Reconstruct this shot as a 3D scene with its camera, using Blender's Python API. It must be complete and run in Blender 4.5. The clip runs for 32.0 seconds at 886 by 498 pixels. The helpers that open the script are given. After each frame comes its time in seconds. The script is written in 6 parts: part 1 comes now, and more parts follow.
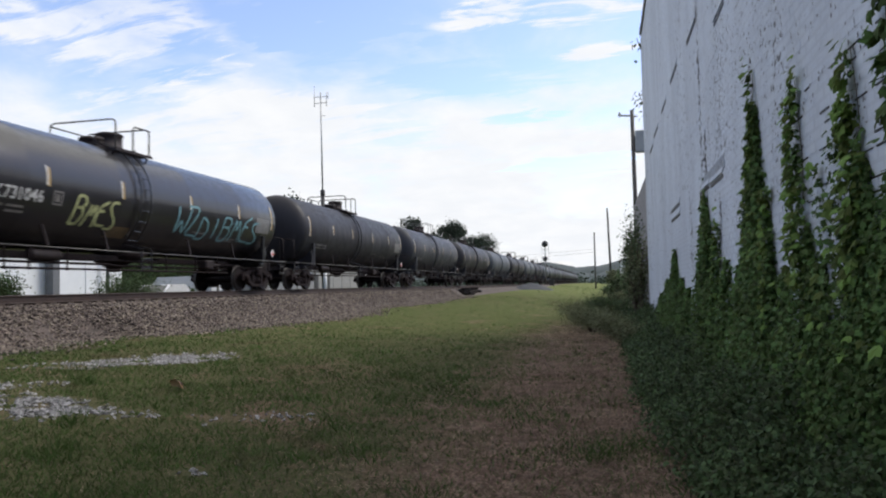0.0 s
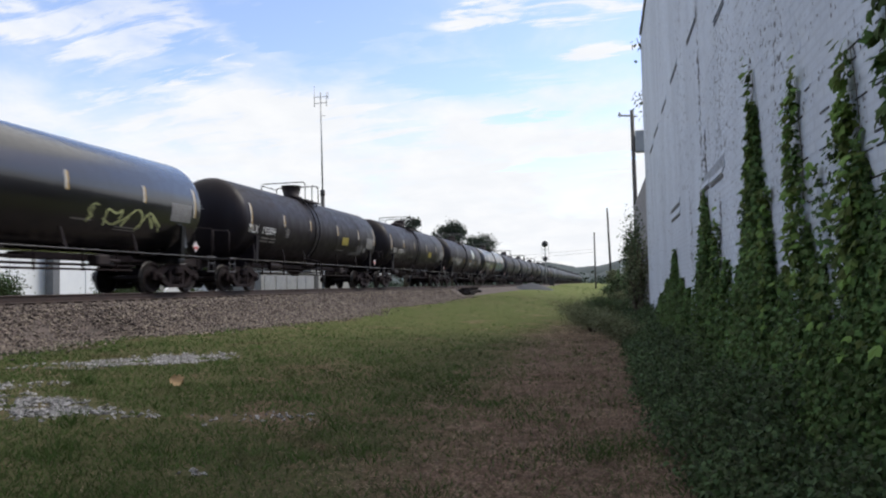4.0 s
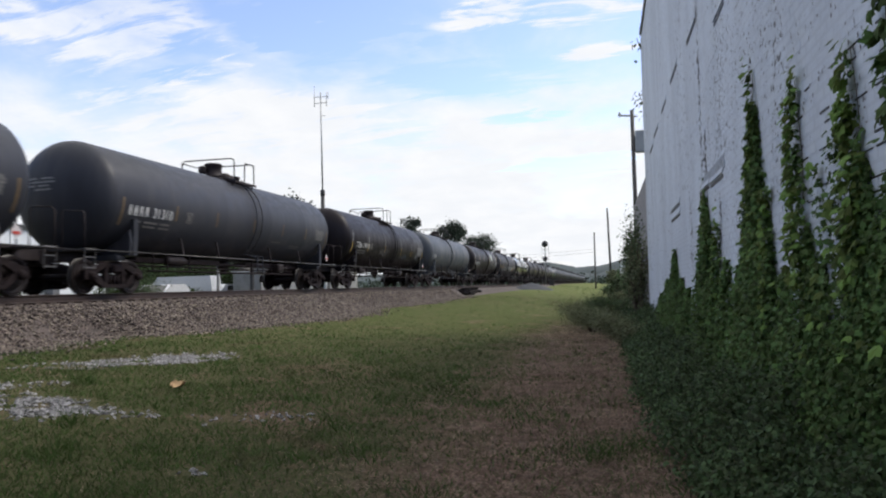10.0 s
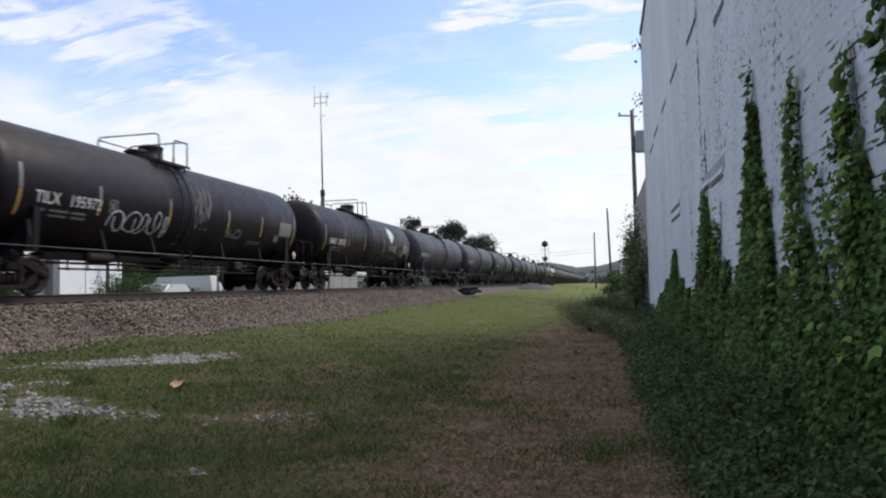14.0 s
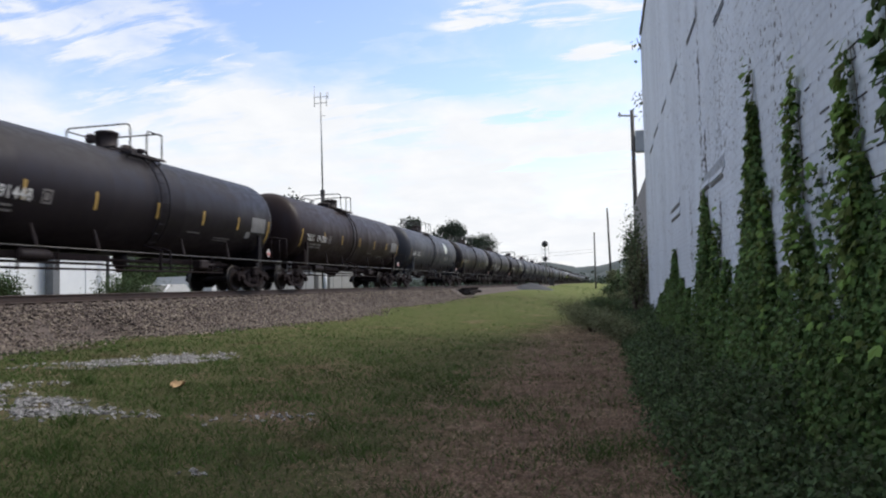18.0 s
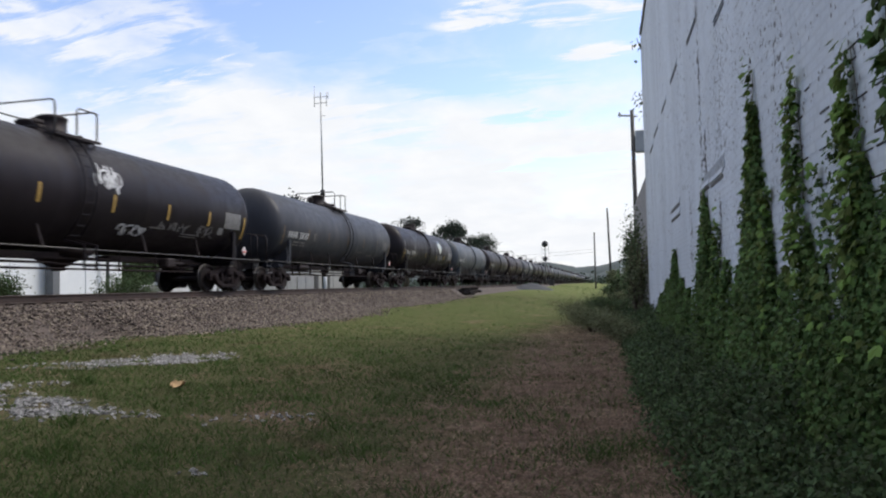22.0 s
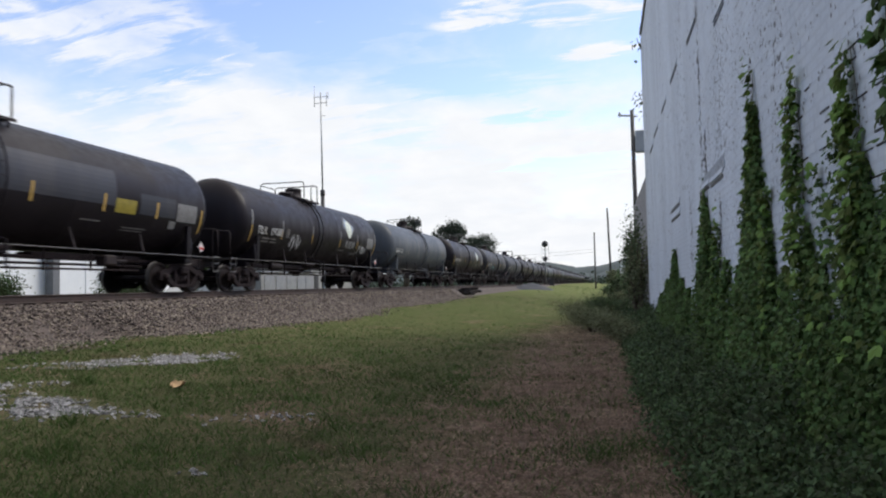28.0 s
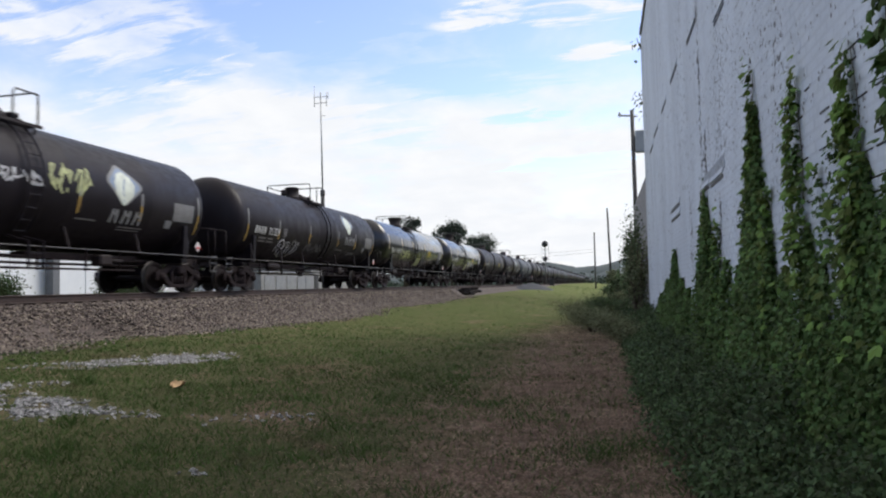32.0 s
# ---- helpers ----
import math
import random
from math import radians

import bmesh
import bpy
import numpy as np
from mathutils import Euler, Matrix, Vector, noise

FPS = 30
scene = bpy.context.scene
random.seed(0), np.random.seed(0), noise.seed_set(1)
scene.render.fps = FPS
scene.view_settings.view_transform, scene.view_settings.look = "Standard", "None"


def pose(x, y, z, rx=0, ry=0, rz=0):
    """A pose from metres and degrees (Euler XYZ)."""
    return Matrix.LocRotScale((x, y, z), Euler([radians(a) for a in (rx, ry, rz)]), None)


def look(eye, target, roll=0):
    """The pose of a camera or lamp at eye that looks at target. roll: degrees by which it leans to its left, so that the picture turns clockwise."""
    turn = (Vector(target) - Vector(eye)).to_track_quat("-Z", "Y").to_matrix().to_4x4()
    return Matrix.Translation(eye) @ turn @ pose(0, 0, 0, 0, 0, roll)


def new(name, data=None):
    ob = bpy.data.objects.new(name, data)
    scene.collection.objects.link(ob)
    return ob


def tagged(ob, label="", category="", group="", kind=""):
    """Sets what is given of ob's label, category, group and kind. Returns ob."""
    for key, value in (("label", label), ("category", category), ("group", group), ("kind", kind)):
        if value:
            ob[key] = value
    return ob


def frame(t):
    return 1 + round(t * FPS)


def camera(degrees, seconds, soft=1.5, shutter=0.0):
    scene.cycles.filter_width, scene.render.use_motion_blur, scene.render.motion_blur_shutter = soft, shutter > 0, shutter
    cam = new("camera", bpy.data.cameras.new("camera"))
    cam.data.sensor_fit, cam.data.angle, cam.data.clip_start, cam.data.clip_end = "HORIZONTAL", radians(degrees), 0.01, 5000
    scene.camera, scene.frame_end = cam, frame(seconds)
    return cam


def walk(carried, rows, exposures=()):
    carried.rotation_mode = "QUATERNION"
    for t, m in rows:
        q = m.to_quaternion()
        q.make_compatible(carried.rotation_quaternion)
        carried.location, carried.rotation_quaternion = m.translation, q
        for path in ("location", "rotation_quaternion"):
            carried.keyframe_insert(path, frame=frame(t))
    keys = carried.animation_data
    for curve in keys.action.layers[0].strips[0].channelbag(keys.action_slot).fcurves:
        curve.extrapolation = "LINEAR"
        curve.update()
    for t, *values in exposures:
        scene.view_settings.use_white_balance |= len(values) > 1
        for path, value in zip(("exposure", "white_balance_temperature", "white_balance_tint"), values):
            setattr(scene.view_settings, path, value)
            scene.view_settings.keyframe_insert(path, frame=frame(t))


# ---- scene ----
# Camera on a tripod beside the old mill wall; the railway runs along +Y, the train rolls away.
HFOV = 65.0
EYE = (0.0, 0.0, 1.45)
YAW, PITCH, ROLL = 13.04, 3.02, -1.2
RAIL_X, RAIL_Z = -14.0, 1.43
CAR = 17.25

cam = camera(HFOV, 32.0, soft=2.1, shutter=0.2)
aim = (EYE[0] - math.sin(radians(YAW)), EYE[1] + math.cos(radians(YAW)), EYE[2] + math.tan(radians(PITCH)))
walk(cam, [(0.0, look(EYE, aim, ROLL)), (32.0, look(EYE, aim, ROLL))])
scene.view_settings.exposure = 0.0


# ---- node helpers ----
def link_in(nt, sock, v):
    if isinstance(v, bpy.types.NodeSocket):
        nt.links.new(v, sock)
    else:
        sock.default_value = v


def mth(nt, op, a, b=0.0, c=0.0, clamp=False):
    n = nt.nodes.new("ShaderNodeMath")
    n.operation, n.use_clamp = op, clamp
    for i, v in enumerate((a, b, c)):
        link_in(nt, n.inputs[i], v)
    return n.outputs[0]


def ramp(nt, v, lo, hi, a=0.0, b=1.0):
    n = nt.nodes.new("ShaderNodeMapRange")
    n.interpolation_type = "SMOOTHSTEP"
    for i, x in enumerate((v, lo, hi, a, b)):
        link_in(nt, n.inputs[i], x)
    return n.outputs[0]


def noise_tex(nt, vec, scale, detail=4.0, rough=0.55, dist=0.0):
    n = nt.nodes.new("ShaderNodeTexNoise")
    if vec is not None:
        nt.links.new(vec, n.inputs["Vector"])
    n.inputs["Scale"].default_value, n.inputs["Detail"].default_value = scale, detail
    n.inputs["Roughness"].default_value, n.inputs["Distortion"].default_value = rough, dist
    return n.outputs[0]


def mix(nt, fac, a, b):
    n = nt.nodes.new("ShaderNodeMix")
    n.data_type = "RGBA"
    link_in(nt, n.inputs[0], fac)
    for i, v in ((6, a), (7, b)):
        link_in(nt, n.inputs[i], v if isinstance(v, bpy.types.NodeSocket) else (*v, 1.0)[:4])
    return n.outputs[2]


def scaled(nt, vec, x, y, z):
    n = nt.nodes.new("ShaderNodeMapping")
    nt.links.new(vec, n.inputs["Vector"])
    n.inputs["Scale"].default_value = (x, y, z)
    return n.outputs[0]


# ---- sky and sun ----
SUN_EL, SUN_AZ = 48.0, 56.0   # azimuth from +Y towards +X
world = bpy.data.worlds.new("sky")
scene.world = world
world.use_nodes = True
wt = world.node_tree
wt.nodes.clear()
sky = wt.nodes.new("ShaderNodeTexSky")
sky.sky_type, sky.sun_disc = "NISHITA", False
sky.sun_elevation, sky.sun_rotation = radians(SUN_EL), radians(SUN_AZ)
sky.air_density, sky.dust_density, sky.ozone_density = 1.0, 0.6, 2.0
co = wt.nodes.new("ShaderNodeTexCoord").outputs["Generated"]
sep = wt.nodes.new("ShaderNodeSeparateXYZ")
wt.links.new(co, sep.inputs[0])
dx, dy, dz = sep.outputs
up = mth(wt, "MAXIMUM", dz, 0.0)
flat = wt.nodes.new("ShaderNodeCombineXYZ")
den = mth(wt, "ADD", up, 0.22)
link_in(wt, flat.inputs[0], mth(wt, "DIVIDE", dx, den))
link_in(wt, flat.inputs[1], mth(wt, "DIVIDE", dy, den))
n1 = noise_tex(wt, flat.outputs[0], 1.9, 7.0, 0.56, 0.35)
n2 = noise_tex(wt, flat.outputs[0], 5.5, 6.0, 0.6, 0.2)
n3 = noise_tex(wt, scaled(wt, flat.outputs[0], 0.6, 2.2, 1.0), 6.0, 6.0, 0.65, 0.6)
cover = mth(wt, "ADD", n1, mth(wt, "MULTIPLY", mth(wt, "SUBTRACT", n2, 0.5), 0.22))
cover = mth(wt, "ADD", cover, ramp(wt, up, 0.38, 0.12, -0.02, 0.42))
# the clouds close up overhead
cover = mth(wt, "ADD", cover, ramp(wt, up, 0.50, 0.68, 0.0, 0.40))


def sky_blob(el, az, wide, high, gain):
    """A cloud bank (gain > 0) or a gap in the clouds (gain < 0) at an elevation and an azimuth from +Y towards +X."""
    global cover
    e, a = radians(el), radians(az)
    c = Vector((math.sin(a) * math.cos(e), math.cos(a) * math.cos(e), math.sin(e)))
    side = Vector((math.cos(a), -math.sin(a), 0.0))
    over = side.cross(c)
    q = mth(wt, "MULTIPLY", mth(wt, "SUBTRACT", n3, 0.5), 5.5)
    for axis, size in ((side, wide), (over, high)):
        n = wt.nodes.new("ShaderNodeVectorMath")
        n.operation = "DOT_PRODUCT"
        wt.links.new(co, n.inputs[0])
        n.inputs[1].default_value = axis
        d = mth(wt, "DIVIDE", mth(wt, "SUBTRACT", n.outputs["Value"], axis.dot(c)), math.sin(radians(size)))
        q = mth(wt, "ADD", q, mth(wt, "MULTIPLY", d, d))
    cover = mth(wt, "ADD", cover, ramp(wt, q, 1.0, 0.0, 0.0, gain))


for blob in ((19.5, -39, 10, 3.6, 0.26), (21.6, -5.5, 9.5, 1.5, 0.38), (18.2, 0.3, 3.2, 1.0, 0.34), (21.0, -23, 9, 2.8, -0.30), (16.5, -11, 9, 1.7, -0.13),
             (16.6, -34, 5, 1.3, -0.14), (13.8, -28, 13, 2.6, 0.16), (11.0, -8, 12, 3.0, 0.14), (7.5, -6, 7, 1.2, -0.06), (9.6, -1.5, 6, 1.1, -0.62), (13.4, -6.0, 4, 0.8, -0.35)):
    sky_blob(*blob)
cloud = ramp(wt, cover, 0.46, 0.92)
lit = mix(wt, ramp(wt, n2, 0.3, 0.75), (7.55, 7.75, 8.1), (8.15, 8.25, 8.45))
overhead = mix(wt, ramp(wt, up, 0.45, 0.75), (1.0, 1.0, 1.0), (1.55, 1.5, 1.42))
glow = wt.nodes.new("ShaderNodeMix")
glow.data_type, glow.blend_type = "RGBA", "MULTIPLY"
glow.inputs[0].default_value = 1.0
wt.links.new(lit, glow.inputs[6])
wt.links.new(overhead, glow.inputs[7])
lit = glow.outputs[2]
# the overcast is brighter on the sun's side of the sky than behind the camera
away = wt.nodes.new("ShaderNodeMix")
away.data_type, away.blend_type = "RGBA", "MULTIPLY"
away.inputs[0].default_value = 1.0
wt.links.new(lit, away.inputs[6])
wt.links.new(mix(wt, ramp(wt, dy, -0.75, 0.35), (0.54, 0.55, 0.58), (1.0, 1.0, 1.0)), away.inputs[7])
lit = away.outputs[2]
tint = wt.nodes.new("ShaderNodeMix")
tint.data_type, tint.blend_type = "RGBA", "MULTIPLY"
tint.inputs[0].default_value = 1.0
wt.links.new(sky.outputs[0], tint.inputs[6])
tint.inputs[7].default_value = (2.22, 2.00, 2.05, 1)
bg = wt.nodes.new("ShaderNodeBackground")
bg.inputs["Strength"].default_value = 0.12
wt.links.new(mix(wt, cloud, tint.outputs[2], lit), bg.inputs["Color"])
out = wt.nodes.new("ShaderNodeOutputWorld")
wt.links.new(bg.outputs[0], out.inputs["Surface"])

sun = new("sun", bpy.data.lights.new("sun", "SUN"))
sun.data.energy, sun.data.angle, sun.data.color = 2.8, radians(28), (1.0, 0.95, 0.87)
sa, se = radians(SUN_AZ), radians(SUN_EL)
sun.matrix_world = look((math.sin(sa) * math.cos(se) * 60, math.cos(sa) * math.cos(se) * 60, math.sin(se) * 60), (0, 0, 0))


# ---- materials ----
def material(name, base, rough=0.7, metal=0.0, vary=0.25, scale=3.0, second=None, amount=0.5, bump=0.0, bump_scale=40.0,
             spec=0.5, coat=0.0, space="Object", stretch=(1, 1, 1), rnd=0.0, island=0.0, second_scale=None, cut=(0.48, 0.66), thin=0.0):
    """Base colour with two scales of variation, an optional second colour in stains, and fine relief."""
    m = bpy.data.materials.new(name)
    m.use_nodes = True
    nt = m.node_tree
    bs = nt.nodes["Principled BSDF"]
    vec = scaled(nt, nt.nodes.new("ShaderNodeTexCoord").outputs[space], *stretch)
    big = noise_tex(nt, vec, scale, 4.0, 0.6)
    fine = noise_tex(nt, vec, scale * 11, 3.0, 0.6)
    v = mth(nt, "ADD", mth(nt, "MULTIPLY", big, 0.65), mth(nt, "MULTIPLY", fine, 0.35))
    dark = tuple(c * (1 - vary) for c in base)
    light = tuple(min(1.0, c * (1 + vary)) for c in base)
    col = mix(nt, ramp(nt, v, 0.3, 0.7), dark, light)
    if second:
        sn = noise_tex(nt, vec, second_scale or scale * 2.3, 6.0, 0.65, 0.4)
        col = mix(nt, ramp(nt, sn, cut[0], cut[1], 0.0, amount), col, second)
    for on, kind, outp in ((rnd, "ShaderNodeObjectInfo", "Random"), (island, "ShaderNodeNewGeometry", "Random Per Island")):
        if on:
            hs = nt.nodes.new("ShaderNodeHueSaturation")
            r = nt.nodes.new(kind).outputs[outp]
            link_in(nt, hs.inputs["Value"], ramp(nt, r, 0.0, 1.0, 1 - on, 1 + on))
            link_in(nt, hs.inputs["Hue"], ramp(nt, r, 0.0, 1.0, 0.5 - on * 0.04, 0.5 + on * 0.04))
            nt.links.new(col, hs.inputs["Color"])
            col = hs.outputs[0]
    nt.links.new(col, bs.inputs["Base Color"])
    link_in(nt, bs.inputs["Roughness"], ramp(nt, fine, 0.25, 0.75, max(0.02, rough - 0.1), min(1.0, rough + 0.1)))
    bs.inputs["Metallic"].default_value = metal
    bs.inputs["Specular IOR Level"].default_value = spec
    bs.inputs["Coat Weight"].default_value = coat
    bs.inputs["Coat Roughness"].default_value = 0.12
    if bump:
        b = nt.nodes.new("ShaderNodeBump")
        b.inputs["Strength"].default_value, b.inputs["Distance"].default_value = bump, 0.02
        nt.links.new(noise_tex(nt, vec, bump_scale, 5.0, 0.65), b.inputs["Height"])
        nt.links.new(b.outputs[0], bs.inputs["Normal"])
    if thin:
        # light that comes through a leaf
        tr, mx_ = nt.nodes.new("ShaderNodeBsdfTranslucent"), nt.nodes.new("ShaderNodeMixShader")
        nt.links.new(col, tr.inputs["Color"])
        mx_.inputs[0].default_value = thin
        nt.links.new(bs.outputs[0], mx_.inputs[1])
        nt.links.new(tr.outputs[0], mx_.inputs[2])
        nt.links.new(mx_.outputs[0], nt.nodes["Material Output"].inputs["Surface"])
    return m


DUST = (0.0245, 0.0200, 0.0228)
STREAK = (1.0, 0.35, 0.12)
TANK = {
    "black": material("tank_black", (0.0112, 0.0086, 0.0112), 0.46, spec=0.17, vary=0.25, scale=0.8, second=DUST, amount=0.3, bump=0.05, bump_scale=3, stretch=STREAK),
    "brown": material("tank_brown_black", (0.0170, 0.0098, 0.0102), 0.48, spec=0.17, vary=0.25, scale=0.8, second=DUST, amount=0.45, bump=0.05, bump_scale=3, stretch=STREAK),
    "coal": material("tank_charcoal", (0.0240, 0.0238, 0.0290), 0.5, spec=0.2, vary=0.2, scale=0.8, second=DUST, amount=0.35, bump=0.05, bump_scale=3, stretch=STREAK),
    "slate": material("tank_slate", (0.034, 0.036, 0.045), 0.5, spec=0.2, vary=0.2, scale=0.7, second=(0.066, 0.062, 0.064), amount=0.4, bump=0.05, bump_scale=3, stretch=STREAK),
    "grey": material("tank_grey", (0.062, 0.070, 0.082), 0.5, spec=0.2, vary=0.15, scale=0.7, second=(0.11, 0.107, 0.112), amount=0.45, bump=0.05, bump_scale=3, stretch=STREAK),
    "sheen": material("tank_sheen", (0.015, 0.0145, 0.017), 0.40, spec=0.2, vary=0.2, scale=0.8, second=DUST, amount=0.25, stretch=STREAK, coat=0.6),
    "gloss": material("tank_gloss", (0.0062, 0.0060, 0.0072), 0.40, vary=0.2, scale=0.8, second=DUST, amount=0.06, bump=0.0, stretch=STREAK, coat=1.0, spec=0.15),
}
M_FIT = material("fittings_black", (0.025, 0.0185, 0.0195), 0.6, spec=0.25, vary=0.3, scale=3, second=(0.04, 0.028, 0.02), amount=0.4, bump=0.1)
M_RAILING = material("railing_paint", (0.06, 0.06, 0.062), 0.5, vary=0.2, scale=3, second=(0.10, 0.05, 0.03), amount=0.35)
M_SIDE = material("side_rail_worn", (0.06, 0.056, 0.055), 0.45, vary=0.3, scale=2, second=(0.02, 0.017, 0.016), amount=0.6)
M_TRUCK = material("truck_cast_steel", (0.0145, 0.0095, 0.0105), 0.75, spec=0.15, vary=0.35, scale=4, second=(0.030, 0.020, 0.018), amount=0.6, bump=0.2)
M_WHEEL = material("wheel_steel", (0.013, 0.009, 0.0095), 0.6, spec=0.2, vary=0.3, scale=5, second=(0.028, 0.019, 0.017), amount=0.5, bump=0.1)
M_TREAD = material("wheel_tread", (0.06, 0.055, 0.052), 0.5, metal=0.4, vary=0.2, scale=8)
M_WHITE = material("lettering_white", (0.50, 0.50, 0.49), 0.6, vary=0.2, scale=6, second=(0.2, 0.19, 0.18), amount=0.5)
M_DIM = material("lettering_faded", (0.15, 0.14, 0.135), 0.7, vary=0.3, scale=9, second=(0.06, 0.055, 0.05), amount=0.7)
M_PANEL = material("stencil_panel", (0.17, 0.17, 0.17), 0.6, vary=0.2, scale=5, second=(0.12, 0.12, 0.12), amount=0.5)
M_GRIMY = material("stencil_panel_grimy", (0.10, 0.10, 0.10), 0.7, vary=0.4, scale=6, second=(0.05, 0.05, 0.055), amount=0.8)
M_YEL = material("reflector_yellow", (0.34, 0.22, 0.055), 0.5, vary=0.2, scale=7, second=(0.3, 0.17, 0.05), amount=0.5)
M_FADED = material("reflector_faded", (0.11, 0.072, 0.035), 0.6, vary=0.3, scale=7, second=(0.05, 0.04, 0.03), amount=0.6)
M_OCHRE = material("lettering_ochre", (0.30, 0.18, 0.05), 0.6, vary=0.3, scale=7, second=(0.1, 0.07, 0.04), amount=0.6)
M_SIGN = material("square_yellow", (0.23, 0.185, 0.025), 0.5, vary=0.2, scale=4, second=(0.14, 0.11, 0.03), amount=0.4)
M_TEAL = material("spray_teal", (0.12, 0.25, 0.28), 0.6, vary=0.3, scale=6, second=(0.04, 0.1, 0.12), amount=0.5)
M_LIME = material("spray_lime", (0.34, 0.36, 0.17), 0.6, vary=0.3, scale=6, second=(0.15, 0.14, 0.06), amount=0.5)
M_PALE = material("spray_white", (0.45, 0.45, 0.46), 0.6, vary=0.3, scale=6, second=(0.13, 0.13, 0.13), amount=0.6)
M_DULL = material("spray_grey", (0.10, 0.095, 0.095), 0.7, vary=0.3, scale=6, second=(0.06, 0.06, 0.06), amount=0.6)
M_DENIM = material("spray_blue", (0.05, 0.075, 0.11), 0.6, vary=0.3, scale=6, second=(0.03, 0.04, 0.05), amount=0.6)
M_BLUE = material("emblem_blue", (0.17, 0.22, 0.30), 0.5, vary=0.2, scale=5)
M_CREAM = material("emblem_cream", (0.52, 0.55, 0.47), 0.5, vary=0.2, scale=5)
M_PLAC = material("placard_white", (0.55, 0.50, 0.50), 0.6, vary=0.2, scale=6)
M_RED = material("placard_red", (0.45, 0.05, 0.04), 0.5, vary=0.2, scale=6)
M_STEEL = material("rail_rust", (0.036, 0.020, 0.016), 0.7, vary=0.3, scale=3, second=(0.025, 0.018, 0.015), amount=0.6, bump=0.1)
M_SHINE = material("rail_head", (0.42, 0.40, 0.38), 0.3, metal=0.9, vary=0.15, scale=4, stretch=(1, 0.05, 1))
M_TIE = material("tie_wood", (0.07, 0.052, 0.042), 0.9, vary=0.3, scale=3, second=(0.03, 0.025, 0.02), amount=0.5, bump=0.3, stretch=(0.3, 3, 3), rnd=0.3)
M_STONE = material("ballast_stone", (0.124, 0.097, 0.085), 0.9, vary=0.35, scale=6, second=(0.08, 0.062, 0.053), amount=0.6, bump=0.2, island=0.8)
M_CONC = material("crushed_limestone", (0.225, 0.22, 0.225), 0.9, vary=0.3, scale=6, second=(0.10, 0.095, 0.09), amount=0.6, island=0.55)
M_POLE = material("pole_wood", (0.085, 0.08, 0.075), 0.9, vary=0.3, scale=2, second=(0.045, 0.04, 0.038), amount=0.6, bump=0.3, stretch=(5, 5, 0.3))
M_GALV = material("galvanised", (0.34, 0.35, 0.36), 0.5, metal=0.5, vary=0.15, scale=3)
M_CAN = material("transformer_paint", (0.30, 0.33, 0.35), 0.6, vary=0.12, scale=3)
M_OILY = material("creosoted_timber", (0.02, 0.015, 0.014), 0.85, vary=0.35, scale=4, bump=0.2)
M_DARKM = material("dark_metal", (0.03, 0.03, 0.032), 0.6, vary=0.2, scale=4)
M_WHITEP = material("white_siding", (0.66, 0.68, 0.70), 0.6, vary=0.05, scale=1.2, second=(0.6, 0.6, 0.6), amount=0.3)
M_CONCRETE = material("grey_concrete", (0.25, 0.25, 0.245), 0.85, vary=0.15, scale=1.5, second=(0.17, 0.165, 0.16), amount=0.5, bump=0.1)
M_PILLAR = material("pillar_concrete", (0.13, 0.135, 0.145), 0.85, vary=0.15, scale=1.5, bump=0.1)
M_CARP = material("car_white", (0.58, 0.59, 0.61), 0.25, vary=0.03, scale=1, coat=0.6)
M_GLASS = material("dark_glass", (0.02, 0.025, 0.03), 0.08, vary=0.1, scale=1, spec=0.7)
M_RUBBER = material("rubber", (0.02, 0.02, 0.02), 0.85, vary=0.2, scale=5)
M_BARK = material("bark", (0.07, 0.055, 0.045), 0.9, vary=0.35, scale=4, bump=0.4, stretch=(3, 3, 0.6))
M_LEAF = material("tree_leaves", (0.034, 0.048, 0.034), 0.8, spec=0.15, vary=0.35, scale=0.6, island=0.45, thin=0.25)
M_IVY = material("ivy_leaves", (0.086, 0.138, 0.044), 0.7, spec=0.15, vary=0.35, scale=1.5, second=(0.10, 0.150, 0.048), amount=0.6, island=0.42, thin=0.3)
M_YOUNG = material("young_vine_leaves", (0.145, 0.210, 0.052), 0.7, spec=0.15, vary=0.3, scale=1.5, second=(0.15, 0.205, 0.05), amount=0.6, island=0.5, thin=0.35)
M_WEED = material("weed_leaves", (0.058, 0.086, 0.036), 0.7, spec=0.2, vary=0.35, scale=1.2, island=0.5, thin=0.25)
M_DRYWEED = material("dry_brush", (0.135, 0.145, 0.078), 0.85, spec=0.15, vary=0.35, scale=1.2, island=0.4)
M_STEM = material("vine_stem", (0.075, 0.055, 0.04), 0.9, vary=0.3, scale=6)
M_GRASS = material("grass_blades", (0.060, 0.100, 0.030), 0.8, spec=0.05, vary=0.3, scale=0.5, second=(0.098, 0.074, 0.050), amount=0.85, second_scale=0.62, cut=(0.55, 0.68), island=0.3, thin=0.35)
M_HILL = material("far_woods", (0.030, 0.043, 0.042), 0.95, vary=0.35, scale=0.05, bump=1.0, bump_scale=0.2)
M_THATCH = material("dry_thatch", (0.195, 0.143, 0.110), 0.9, spec=0.04, vary=0.35, scale=0.8, second=(0.05, 0.034, 0.032), amount=0.7, island=0.75)
M_DEAD = material("dead_leaves", (0.10, 0.072, 0.05), 0.85, vary=0.4, scale=4, island=0.5)


